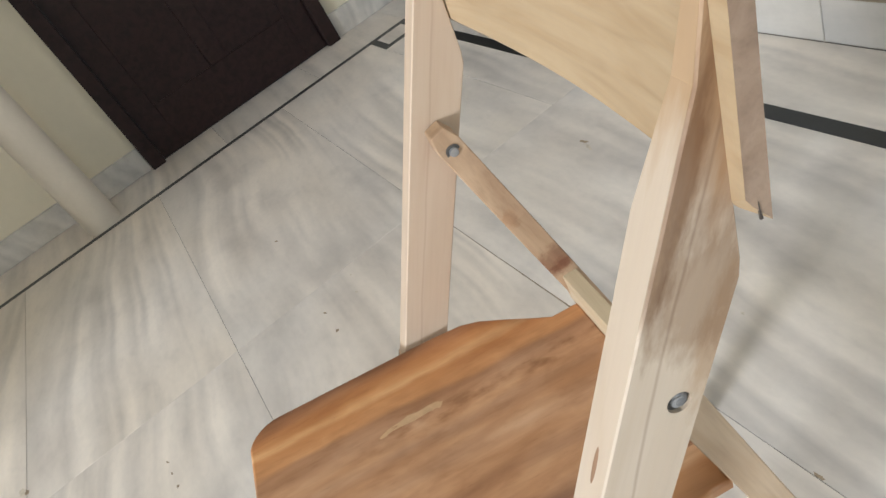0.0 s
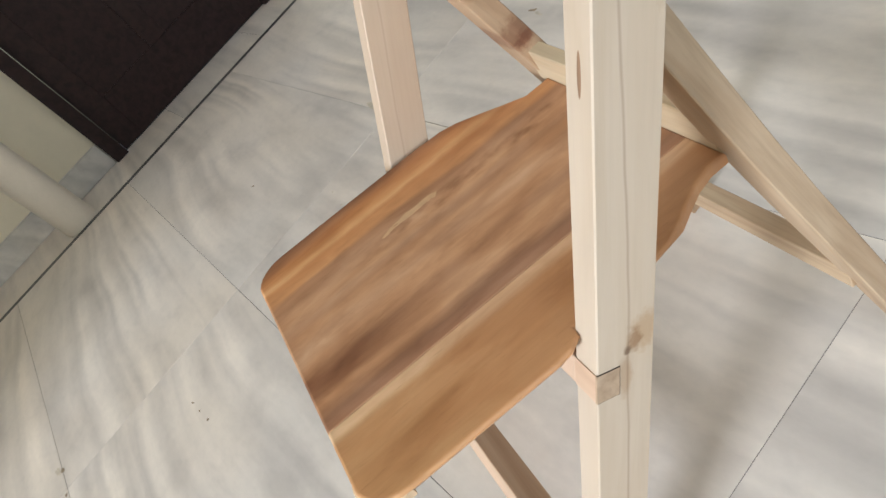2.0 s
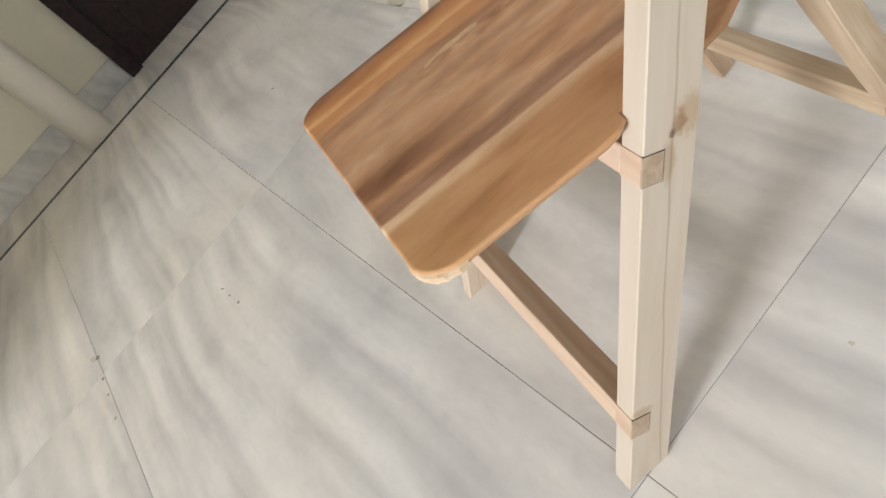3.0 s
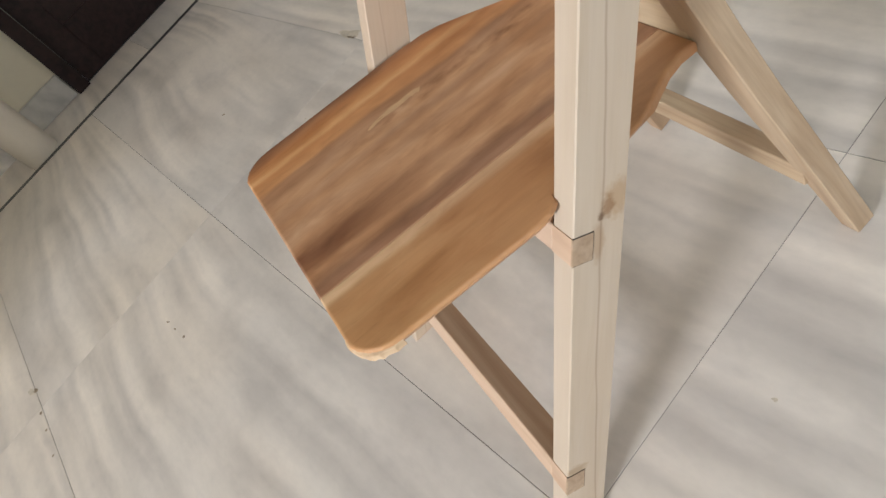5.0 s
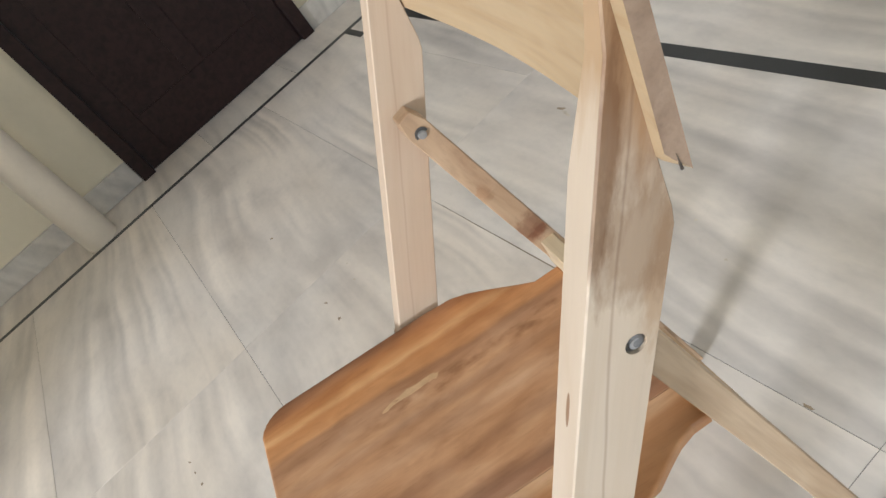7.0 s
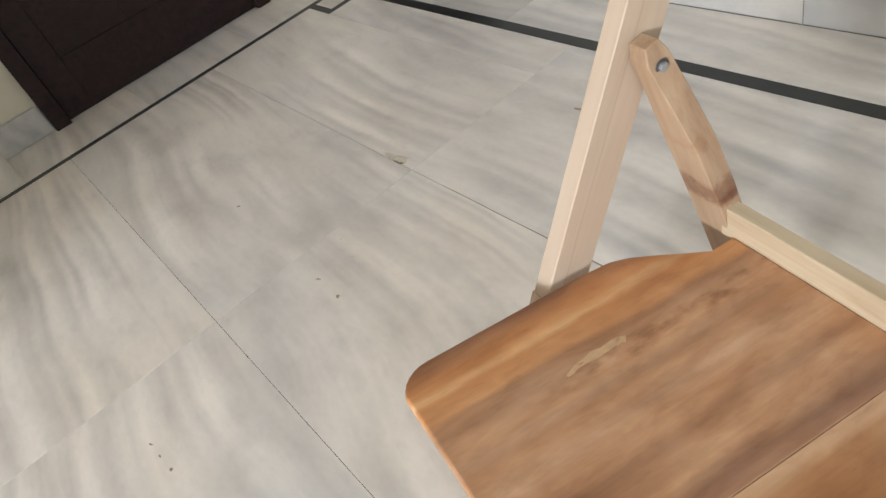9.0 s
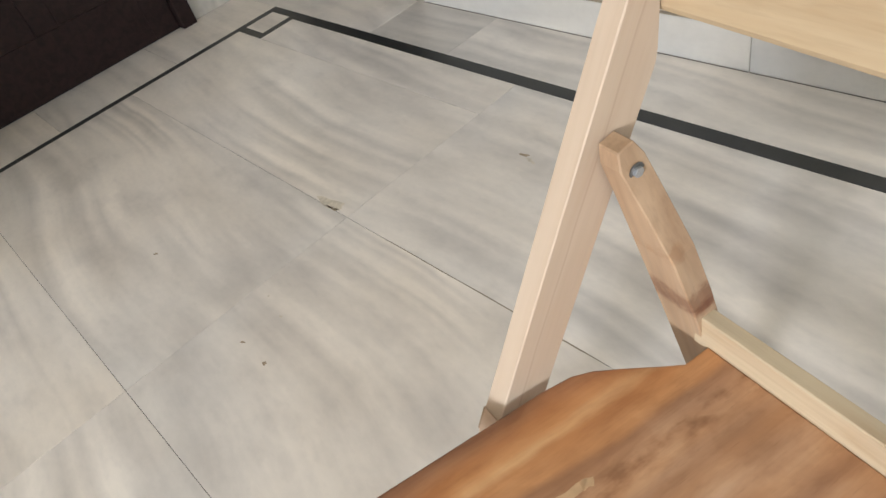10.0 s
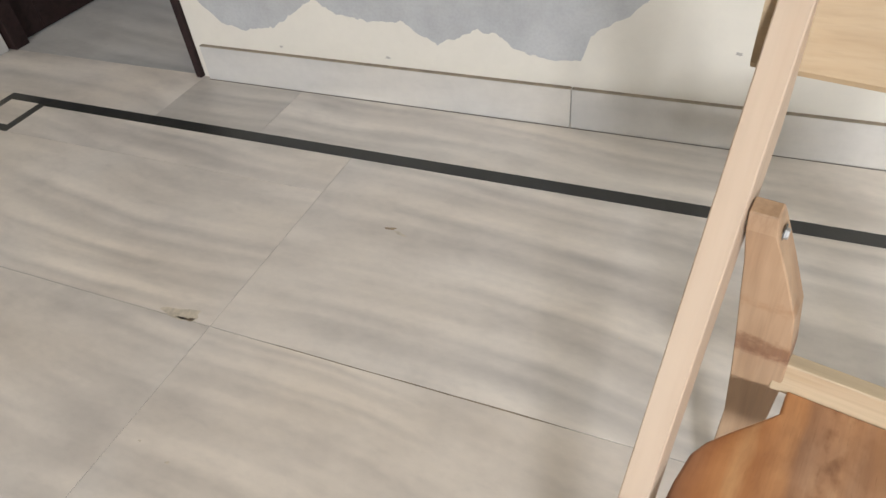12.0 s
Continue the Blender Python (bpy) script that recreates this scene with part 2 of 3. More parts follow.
PINE_STAINED = make_wood("stained_pale_pine", (0.500, 0.406, 0.312), (0.480, 0.384, 0.289), (0.448, 0.348, 0.252), 0.6, 0.0, contrast=0.22, line=(0.044, -0.030, 0.6), stain=0.875, patches=POST_MARKS)
KNOT = make_wood("dark_knot", (0.26, 0.15, 0.085), (0.19, 0.105, 0.06), (0.12, 0.065, 0.035), 0.7)
PINE_LEG = make_wood("tan_pine", (0.46, 0.338, 0.225), (0.41, 0.29, 0.185), (0.34, 0.228, 0.138), 0.55, 0.15)
PINE_BACK = make_wood("honey_pine", (0.43, 0.315, 0.19), (0.405, 0.29, 0.17), (0.36, 0.245, 0.135), 0.5, 0.4, bands=13.0, contrast=0.5)
PINE_PALE = make_wood("light_tan_pine", (0.465, 0.345, 0.222), (0.42, 0.295, 0.185), (0.355, 0.232, 0.135), 0.55, 0.4)
PINE_YELLOW = make_wood("yellowish_pine", (0.53, 0.42, 0.28), (0.49, 0.37, 0.24), (0.42, 0.30, 0.175), 0.55, 0.4, contrast=0.5)
PINE_LEG_KNOTTY = make_wood("tan_pine_with_a_knot", (0.43, 0.288, 0.178), (0.385, 0.25, 0.15), (0.32, 0.198, 0.115), 0.55, 0.1, patches=((0.482, 0.0, 0.020, 0.030, (0.62, 0.50, 0.46), None), (0.470, 0.002, 0.010, 0.016, (0.66, 0.48, 0.42), None), (0.56, -0.006, 0.012, 0.009, (0.84, 0.74, 0.66), None)))
ENDGRAIN = make_wood("sawn_end_grain", (0.31, 0.212, 0.145), (0.26, 0.172, 0.115), (0.20, 0.128, 0.083), 0.85)


def make_seat_wood():
    """Glued hardwood boards: the tone follows the boards across, with wandering streaks and clouds along them."""
    m = Nodes("laminated_hardwood")
    pos = m.coords((1, 1, 1), shift=False)
    xyz = m.add("ShaderNodeSeparateXYZ")
    m.link(pos, xyz.inputs[0])
    drift = m.noise(m.coords((2.2, 9.0, 1.0), shift=False), 1.6, 2, 0.5)
    ragged = m.noise(m.coords((7.0, 24.0, 1.0), shift=False), 1.6, 3, 0.55)
    calm = m.value(xyz.outputs[1], 0.113, 0.128, 0.0, 1.0)
    wob = m.math("ADD", m.math("MULTIPLY", m.math("SUBTRACT", drift, 0.5), 0.030), m.math("MULTIPLY", m.math("SUBTRACT", ragged, 0.5), 0.020))
    u = m.math("ADD", xyz.outputs[1], m.math("MULTIPLY", wob, calm))
    tan, pale, brown, dark = (0.570, 0.310, 0.165), (0.690, 0.425, 0.250), (0.440, 0.226, 0.120), (0.310, 0.155, 0.088)
    stops = [(0.0, (0.500, 0.246, 0.108)), (0.05, (0.490, 0.236, 0.102)), (0.094, (0.530, 0.264, 0.120)), (0.103, pale), (0.113, pale), (0.115, (0.417, 0.215, 0.125)), (0.130, dark),
             (0.140, brown), (0.148, tan), (0.160, tan), (0.170, tan), (0.182, brown), (0.194, tan), (0.204, tan), (0.225, (0.600, 0.352, 0.208)), (0.250, tan), (0.268, (0.510, 0.285, 0.163)), (0.278, tan), (0.300, (0.555, 0.315, 0.182)), (0.318, brown),
             (0.328, (0.610, 0.300, 0.132)), (0.352, (0.580, 0.258, 0.100)), (0.360, (0.720, 0.405, 0.195)), (0.368, (0.630, 0.292, 0.116)), (0.380, (0.520, 0.222, 0.085)), (0.394, (0.407, 0.179, 0.080)),
             (0.404, (0.301, 0.137, 0.071)), (0.44, (0.272, 0.124, 0.066))]
    c = m.ramp(m.math("DIVIDE", u, 0.44), [(p / 0.44, t) for p, t in stops])
    middle = m.math("MULTIPLY", m.value(xyz.outputs[1], 0.113, 0.122, 0.22, 1.0), m.value(xyz.outputs[1], 0.32, 0.35, 1.0, 0.4))
    front = m.value(m.math("ADD", xyz.outputs[0], m.math("MULTIPLY", m.math("SUBTRACT", drift, 0.5), 0.20)), -0.30, -0.17, 1.0, 0.0)
    belt = m.math("MULTIPLY", m.value(u, 0.150, 0.164, 0.0, 1.0), m.value(u, 0.186, 0.206, 1.0, 0.0))
    c = m.mix(m.math("MULTIPLY", front, belt), c, m.mix(1.0, c, (0.55, 0.46, 0.43), "MULTIPLY"))
    # dark heartwood clouds, stronger towards the front
    heart = m.noise(m.coords((5.0, 12.0, 1.0), shift=False), 1.5, 3, 0.55, 0.25)
    ahead = m.value(xyz.outputs[0], -0.36, 0.0, 1.0, 0.55)
    c = m.mix(m.math("MULTIPLY", middle, m.math("MULTIPLY", ahead, 0.75)), c, m.mix(1.0, c, m.ramp(heart, [(0.32, (0.64, 0.56, 0.51)), (0.43, (0.88, 0.85, 0.83)), (0.54, (1.02, 1.02, 1.02)), (0.68, (1.14, 1.18, 1.22))]), "MULTIPLY"))
    spots = m.noise(m.coords((17.0, 34.0, 1.0), shift=False), 1.6, 3, 0.55)
    c = m.mix(m.math("MULTIPLY", middle, 0.4), c, m.ramp(spots, [(0.30, (0.76, 0.70, 0.66)), (0.44, (1, 1, 1)), (0.70, (1.10, 1.13, 1.17))]), "MULTIPLY")
    blot = m.noise(m.coords((5.5, 14.0, 1.0), shift=False), 1.6, 4, 0.55, 0.5)
    c = m.mix(0.9, c, m.ramp(blot, [(0.34, (0.80, 0.73, 0.66)), (0.46, (0.97, 0.96, 0.95)), (0.53, (1.03, 1.04, 1.05)), (0.60, (1.10, 1.17, 1.24))]), "MULTIPLY")
    near_glue = m.math("MULTIPLY", m.value(xyz.outputs[1], 0.270, 0.284, 0.0, 1.0), m.value(xyz.outputs[1], 0.298, 0.304, 1.0, 0.0))
    near_glue = m.math("MULTIPLY", near_glue, m.value(xyz.outputs[0], -0.27, -0.20, 0.0, 1.0))
    c = m.mix(near_glue, c, m.mix(1.0, c, m.ramp(spots, [(0.38, (0.72, 0.64, 0.57)), (0.58, (1, 1, 1))]), "MULTIPLY"))
    # long streaks on every board; the near board is pale and golden at its front end
    streak = m.noise(m.coords((2.0, 42.0, 1.0), shift=False), 1.8, 3, 0.55, 0.3)
    c = m.mix(0.28, c, m.ramp(streak, [(0.32, (0.80, 0.74, 0.70)), (0.50, (1, 1, 1)), (0.66, (1.12, 1.14, 1.14))]), "MULTIPLY")
    gold = m.math("MULTIPLY", m.value(m.math("ADD", xyz.outputs[0], m.math("MULTIPLY", m.math("SUBTRACT", streak, 0.5), 0.25)), -0.345, -0.235, 1.0, 0.0), m.value(xyz.outputs[1], 0.112, 0.115, 1.0, 0.0))
    c = m.mix(gold, c, m.mix(1.0, c, (1.05, 1.12, 1.12), "MULTIPLY"))
    fib = m.noise(m.coords((4.0, 110.0, 30.0)), 3.0, 3, 0.6)
    c = m.mix(0.4, c, m.ramp(fib, [(0.32, (0.88, 0.86, 0.84)), (0.56, (1, 1, 1))]), "MULTIPLY")
    pores = m.noise(m.coords((14.0, 220.0, 60.0)), 3.0, 2, 0.6)
    c = m.mix(0.45, c, m.ramp(pores, [(0.26, (0.70, 0.66, 0.62)), (0.36, (1, 1, 1))]), "MULTIPLY")
    c = m.mix(1.0, c, (0.94, 0.93, 0.915), "MULTIPLY")
    return m.out(c, 0.42)


SEAT_WOOD = make_seat_wood()
ROSY_PINE = make_wood("rosy_pine", (0.56, 0.395, 0.28), (0.51, 0.35, 0.24), (0.44, 0.29, 0.19), 0.6, 0.1, contrast=0.4)
RAIL_END = make_wood("sawn_rail_end", (0.43, 0.31, 0.21), (0.37, 0.26, 0.17), (0.28, 0.185, 0.115), 0.8, 0.5)
SPLIT = make_plain("dark_split", (0.06, 0.045, 0.035), 0.9)
RAW_WOOD = make_wood("splintered_raw_wood", (0.60, 0.44, 0.29), (0.53, 0.37, 0.23), (0.42, 0.27, 0.15), 0.8)
GLUE = make_plain("dried_glue", (0.66, 0.43, 0.245), 0.5, vary=0.15, scale=70)
DIRT = make_plain("floor_dirt", (0.40, 0.30, 0.20), 0.8, vary=0.4, scale=60)
DIRT_PALE = make_plain("pale_floor_mark", (0.70, 0.610, 0.485), 0.6, vary=0.3, scale=60)
DUST = make_plain("brownish_dust", (0.33, 0.265, 0.195), 0.95, vary=0.3, scale=25)
# painted shade for the gap where the skirting meets the floor
BASE_SHADE = make_plain("base_gap_shade", (0.15, 0.125, 0.10), 0.95, vary=0.5, scale=12)
CHIP = make_plain("wall_chip", (0.42, 0.39, 0.35), 0.9, vary=0.3, scale=60)

# ---- mesh helpers ----


def mesh_of(name, bm):
    bmesh.ops.recalc_face_normals(bm, faces=bm.faces)
    me = bpy.data.meshes.new(name)
    bm.to_mesh(me)
    bm.free()
    return me


def part(name, bm, material, parent=None, label="", m=None):
    me = bm if isinstance(bm, bpy.types.Mesh) else mesh_of(name, bm)
    if material is not None and not me.materials:
        me.materials.append(material)
    ob = new(name, me)
    if parent is not None:
        ob.parent = parent
    if m is not None:
        ob.matrix_local = m
    if label:
        ob["label"] = label
    return ob


def box_bm(x0, y0, z0, x1, y1, z1, bevel=0.0, seg=1):
    bm = bmesh.new()
    bmesh.ops.create_cube(bm, size=1, matrix=Matrix.Translation(((x0 + x1) / 2, (y0 + y1) / 2, (z0 + z1) / 2)) @ Matrix.Diagonal((x1 - x0, y1 - y0, z1 - z0, 1)))
    if bevel:
        bmesh.ops.bevel(bm, geom=bm.edges[:], offset=bevel, segments=seg, profile=0.5, affect="EDGES")
    return bm


def prism_bm(poly, h0, h1, bevel=0.0, seg=2):
    """A polygon in x and y, raised from h0 to h1."""
    bm = bmesh.new()
    f = bm.faces.new([bm.verts.new((x, y, h0)) for x, y in poly])
    g = bmesh.ops.extrude_face_region(bm, geom=[f])
    bmesh.ops.translate(bm, verts=[v for v in g["geom"] if isinstance(v, bmesh.types.BMVert)], vec=(0, 0, h1 - h0))
    bmesh.ops.recalc_face_normals(bm, faces=bm.faces)
    if bevel:
        sharp = [e for e in bm.edges if len(e.link_faces) == 2 and e.calc_face_angle() > 0.5]
        bmesh.ops.bevel(bm, geom=sharp, offset=bevel, segments=seg, profile=0.5, affect="EDGES")
    return bm


def axes(o, x, y):
    """A frame at o with these x and y ways."""
    x, y = Vector(x).normalized(), Vector(y)
    y = (y - x * y.dot(x)).normalized()
    z = x.cross(y)
    m = Matrix((x, y, z)).transposed().to_4x4()
    m.translation = o
    return m


# ---- room ----
XL, YB, XR, YF, ZC = -2.945, 1.655, 2.4, -5.2, 2.9
DOOR0, DOOR1, DOORH = 0.203, 1.108, 2.06



def slabs_bm(boxes):
    bm = bmesh.new()
    for b in boxes:
        t = box_bm(*b)
        me = bpy.data.meshes.new("piece")
        t.to_mesh(me)
        t.free()
        bm.from_mesh(me)
        bpy.data.meshes.remove(me)
    return bm


floor = tagged(part("floor", slabs_bm([(XL - 0.16, YF - 0.16, -0.10, XR + 0.16, YB + 0.01, -0.0012), (XL - 0.16, YB + 0.01, -0.10, -1.80, 4.2, -0.0012)]), GROUT), "polished white marble slab floor with dark inlay lines", "floor", kind="structure")
ceiling = tagged(part("ceiling", slabs_bm([(XL - 0.16, YF - 0.16, ZC, XR + 0.16, YB + 0.16, ZC + 0.1), (XL - 0.16, YB + 0.16, ZC, -1.80, 4.2, ZC + 0.1)]), CEILING), "plain white painted ceiling", "ceiling", kind="structure")


def wall(name, boxes, material, label):
    bm = slabs_bm(boxes)
    return tagged(part(name, bm, material), label, "wall", kind="structure")


W = 0.16
wall("wall_west", [(XL - W, YF - W, 0, XL, DOOR0 - 0.065, ZC), (XL - W, DOOR0 - 0.065, DOORH + 0.06, XL, DOOR1 + 0.065, ZC), (XL - W, DOOR1 + 0.065, 0, XL, 1.65, ZC),
                   (XL - W, 1.65, DOORH + 0.06, XL, 2.63, ZC), (XL - W, 2.63, 0, XL, 4.2, ZC)], PAINT, "cream painted plaster wall with a dark door")
wall("wall_north", [(-2.018, YB, 0, XR, YB + W, ZC), (XL, YB, 2.1, -2.018, YB + W, ZC)], PAINT_BACK, "off-white painted wall with peeling plaster")
wall("wall_east", [(XR, YF - W, 0, XR + W, -0.5, ZC), (XR, -0.5, 0, XR + W, 0.8, 1.0), (XR, -0.5, 2.1, XR + W, 0.8, ZC), (XR, 0.8, 0, XR + W, YB + W, ZC)], PAINT_BACK, "off-white painted wall with an assumed, unseen window opening")
wall("wall_south", [(XL, YF - W, 0, -0.5, YF, ZC), (-0.5, YF - W, 2.5, 2.25, YF, ZC), (2.25, YF - W, 0, XR, YF, ZC)], PAINT_BACK, "off-white painted wall with a wide doorway")
# unseen wall whose end is set to keep doorway light off the west side
wall("wall_partition", [(XL, -2.4 - W, 0, -0.88, -2.4, ZC), (-0.88 - W, YF, 0, -0.88, -2.4 - W, ZC)], PAINT_BACK, "unseen plain off-white wall added to shade the room's west side")
# unseen wall and ground added outside; the wall cuts light near the horizon
wall("wall_yard", [(-4.5, -9.46, 0, 6.5, -9.3, 1.85)], PAINT_BACK, "unseen plain wall added outside to block low sky light")
tagged(part("ground", box_bm(-4.5, -9.46, -0.12, 6.5, YF - W, -0.02), CONCRETE), "unseen grey concrete ground added outside the doorway", "ground", kind="structure")
wall("wall_passage", [(-2.018, YB + W, 0, -1.80, 4.2, ZC), (XL, 4.04, 0, -2.018, 4.2, ZC)], PAINT_BACK, "off-white painted wall of the passage")

# ---- skirting ----


def skirting(name, runs, parent_label, stone):
    """Each run: an axis, start, end, the wall's face and the way out of it; split into marble lengths."""
    root = tagged(new(name), parent_label, "baseboard", kind="structure")
    for axis, a, b, face, out, cuts in runs:
        ends = [a, *cuts, b]
        for p, q in zip(ends, ends[1:]):
            lo, hi = sorted((face, face + out * 0.015))
            if axis == "x":
                bm = box_bm(p + 0.0008, lo, 0.0, q - 0.0008, hi, 0.115, 0.002)
            else:
                bm = box_bm(lo, p + 0.0008, 0.0, hi, q - 0.0008, 0.115, 0.002)
            part("skirting_board", bm, stone, root)
            if axis == "x":
                part("dust", box_bm(p + 0.002, lo + 0.001, 0.1152, q - 0.002, hi, 0.1162), DUST, root, "brownish dust on the top edge")
                part("joint", box_bm(p + 0.002, lo - 0.0024, -0.0005, q - 0.002, lo, 0.0009), BASE_SHADE, root, "dark strip painted for the shaded gap at the floor")
    return root


skirting("baseboard_north", [("x", -1.99, XR, YB, -1, [-0.78, 0.40, 1.6])], "grey-white marble skirting along the peeling wall", MARBLE_SKIRT)
skirting("baseboard_west", [("y", YF, DOOR0 - 0.067, XL, 1, [-3.6, -2.2, -1.0]), ("y", DOOR1 + 0.067, 1.648, XL, 1, [])], "grey marble skirting along the cream wall", MARBLE_GREY)

# ---- doors ----


def door_at(name, y0, y1, label):
    root = tagged(new(name), label, "door", kind="structure")
    fw = 0.065
    f0, f1 = XL - 0.10, XL + 0.045
    for lo, hi in ((y0 - fw, y0), (y1, y1 + fw)):
        part("door_jamb", box_bm(f0, lo, 0, f1, hi, DOORH, 0.004, 2), DOOR_WOOD, root)
    part("door_head", box_bm(f0, y0 - fw, DOORH, f1, y1 + fw, DOORH + fw, 0.004, 2), DOOR_WOOD, root)
    x0, x1 = XL - 0.030, XL + 0.012
    g = 0.003
    st = 0.11
    for lo, hi in ((y0 + g, y0 + st), (y1 - st, y1 - g)):
        part("stile", box_bm(x0, lo, 0.006, x1, hi, DOORH - g, 0.002), DOOR_WOOD, root)
    for lo, hi in ((0.006, 0.22), (0.95, 1.12), (DOORH - 0.13, DOORH - g)):
        part("rail", box_bm(x0, y0 + st, lo, x1, y1 - st, hi, 0.002), DOOR_WOOD, root)
    mid = (y0 + y1) / 2
    for lo, hi in ((0.22, 0.95), (1.12, DOORH - 0.13)):
        part("muntin", box_bm(x0, mid - 0.045, lo, x1, mid + 0.045, hi, 0.002), DOOR_WOOD, root)
        for p, q in ((y0 + st, mid - 0.045), (mid + 0.045, y1 - st)):
            part("panel", box_bm(x0 + 0.008, p, lo, x1 - 0.003, q, hi, 0.002, 2), DOOR_WOOD, root)
    return root


door_at("door_1", DOOR0, DOOR1, "closed dark brown panelled wooden door in its frame")
door_at("door_2", 1.72, 2.56, "closed dark brown wooden door in the passage")
opening = tagged(new("door_frame_1"), "dark stained door lining at the wall's end", "door frame", kind="structure")
part("door_jamb", box_bm(-2.042, YB - 0.018, 0.0, -2.0195, YB + W + 0.01, 2.1, 0.003), DOOR_WOOD, opening)

# ---- chair ----
THETA = radians(11.56)
CHAIR_U = Vector((-math.cos(THETA), math.sin(THETA), 0))
MID = 0.2185
CHAIR_P = Vector((0.0539, 0.4681, 0)) + CHAIR_U * MID
chair = tagged(new("folding_chair"), "pale pine folding chair with a reddish-brown laminated seat", "chair")
chair.matrix_world = Matrix.Translation(CHAIR_P) @ Matrix.Rotation(-THETA, 4, "Z")


def A(u):
    """The chair's own cross axis, from a distance off its outer near side."""
    return MID - u


LEAN_R, LEAN_Z = 0.486, 0.874
POST_O = (-0.400, 0.0)


def post(u0, u1, material):
    """A long post: front foot to the top of the back, cut upright behind the backrest."""
    prof = [(-0.400, 0.0), (-0.336, 0.0), (-0.078, 0.466), (0.0555, 0.704), (0.0585, 0.716), (0.0726, 0.8580), (0.0718, 0.8620), (0.0696, 0.8590), (0.0570, 0.8225), (0.0226, 0.7600)]
    o = Vector((A(u0), POST_O[0], POST_O[1]))
    m = axes(o, (0, LEAN_R, LEAN_Z), (0, LEAN_Z, -LEAN_R))
    poly = [((r - POST_O[0]) * LEAN_R + z * LEAN_Z, (r - POST_O[0]) * LEAN_Z - z * LEAN_R) for r, z in prof]
    return part("post", prism_bm(poly, 0.0, u1 - u0, 0.0012, 1), material, chair, m=m)


post_near = post(-0.003, 0.026, PINE_STAINED)
# the near post thins towards its tip on the inner side
for v in post_near.data.vertices:
    if v.co.z > 0.02 and v.co.x > 0.872:
        v.co.z -= 0.015 * min(1.0, (v.co.x - 0.872) / 0.10)
post_far = post(0.421, 0.447, PINE)


def bore(ob, at, r, depth):
    """Bores a round blind hole into the face at z = 0."""
    bm = bmesh.new()
    bmesh.ops.create_cone(bm, cap_ends=True, segments=32, radius1=r, radius2=r, depth=depth * 2, matrix=Matrix.Translation((at[0], at[1], 0)))
    tool = new("bore", mesh_of("bore", bm))
    tool.matrix_world = ob.matrix_world
    mod = ob.modifiers.new("bore", "BOOLEAN")
    mod.operation, mod.solver, mod.object = "DIFFERENCE", "EXACT", tool
    bpy.context.view_layer.update()
    tool.matrix_world = ob.matrix_world
    bpy.context.view_layer.update()
    done = bpy.data.meshes.new_from_object(ob.evaluated_get(bpy.context.evaluated_depsgraph_get()))
    ob.modifiers.clear()
    ob.data = done
    bpy.data.objects.remove(tool)


bore(post_near, (0.754, 0.0386), 0.0080, 0.0036)


def knot(parent, m, a, b):
    """A small dark knot, a flat oval hardly proud of the face."""
    bm = bmesh.new()
    bmesh.ops.create_uvsphere(bm, u_segments=12, v_segments=6, radius=1.0, matrix=Matrix.Diagonal((a, b, 0.0004, 1)))
    return part("knot", bm, KNOT, parent, "small dark knot in the wood", m)


FRONT = Matrix.Rotation(radians(90), 4, "X")
knot(post_near, Matrix.Translation((0.701, 0.0, 0.0135)) @ FRONT, 0.016, 0.0022)
knot(post_far, Matrix.Translation((0.30, 0.014, 0.0)), 0.006, 0.0022)


def rear_leg(side):
    """A rear leg, thickest at the height of the seat; side 1 is the far one."""
    bm = bmesh.new()
    zs = [0.0, 0.30, 0.40, 0.47, 0.54, 0.60, 0.645, 0.662]
    inner = [0.386, 0.356, 0.353, 0.355, 0.362, 0.379, 0.393, 0.396]
    outer = [0.412, 0.402, 0.405, 0.408, 0.412, 0.415, 0.419, 0.420] if side > 0 else [0.412, 0.398, 0.397, 0.399, 0.402, 0.405, 0.408, 0.408]
    rings = []
    for z, ui, uo in zip(zs, inner, outer):
        if side < 0:
            ui, uo = 2 * MID - ui, 2 * MID - uo
        h = 0.0142 if z < 0.65 else 0.009
        rings.append([bm.verts.new((z / 0.9728, r, A(u))) for u, r in ((ui, -h), (uo, -h), (uo, h), (ui, h))])
    for a, b in zip(rings, rings[1:]):
        for i in range(4):
            bm.faces.new((a[i], a[(i + 1) % 4], b[(i + 1) % 4], b[i]))
    bm.faces.new(rings[0])
    bm.faces.new(rings[-1][::-1])
    bmesh.ops.recalc_face_normals(bm, faces=bm.faces)
    bmesh.ops.bevel(bm, geom=[e for e in bm.edges if e.calc_face_angle() > 0.6], offset=0.0012, segments=1, affect="EDGES")
    xw = Vector((0, -0.238, 1)).normalized()
    yw = Vector((0, 1, 0.238)).normalized()
    m = Matrix(((0, 0, 1, 0), (xw.y, yw.y, 0, 0.152), (xw.z, yw.z, 0, 0.003), (0, 0, 0, 1)))
    return part("rear_leg", bm, PINE_LEG_KNOTTY if side > 0 else PINE_LEG, chair, m=m)


leg_far = rear_leg(1)
leg_near = rear_leg(-1)

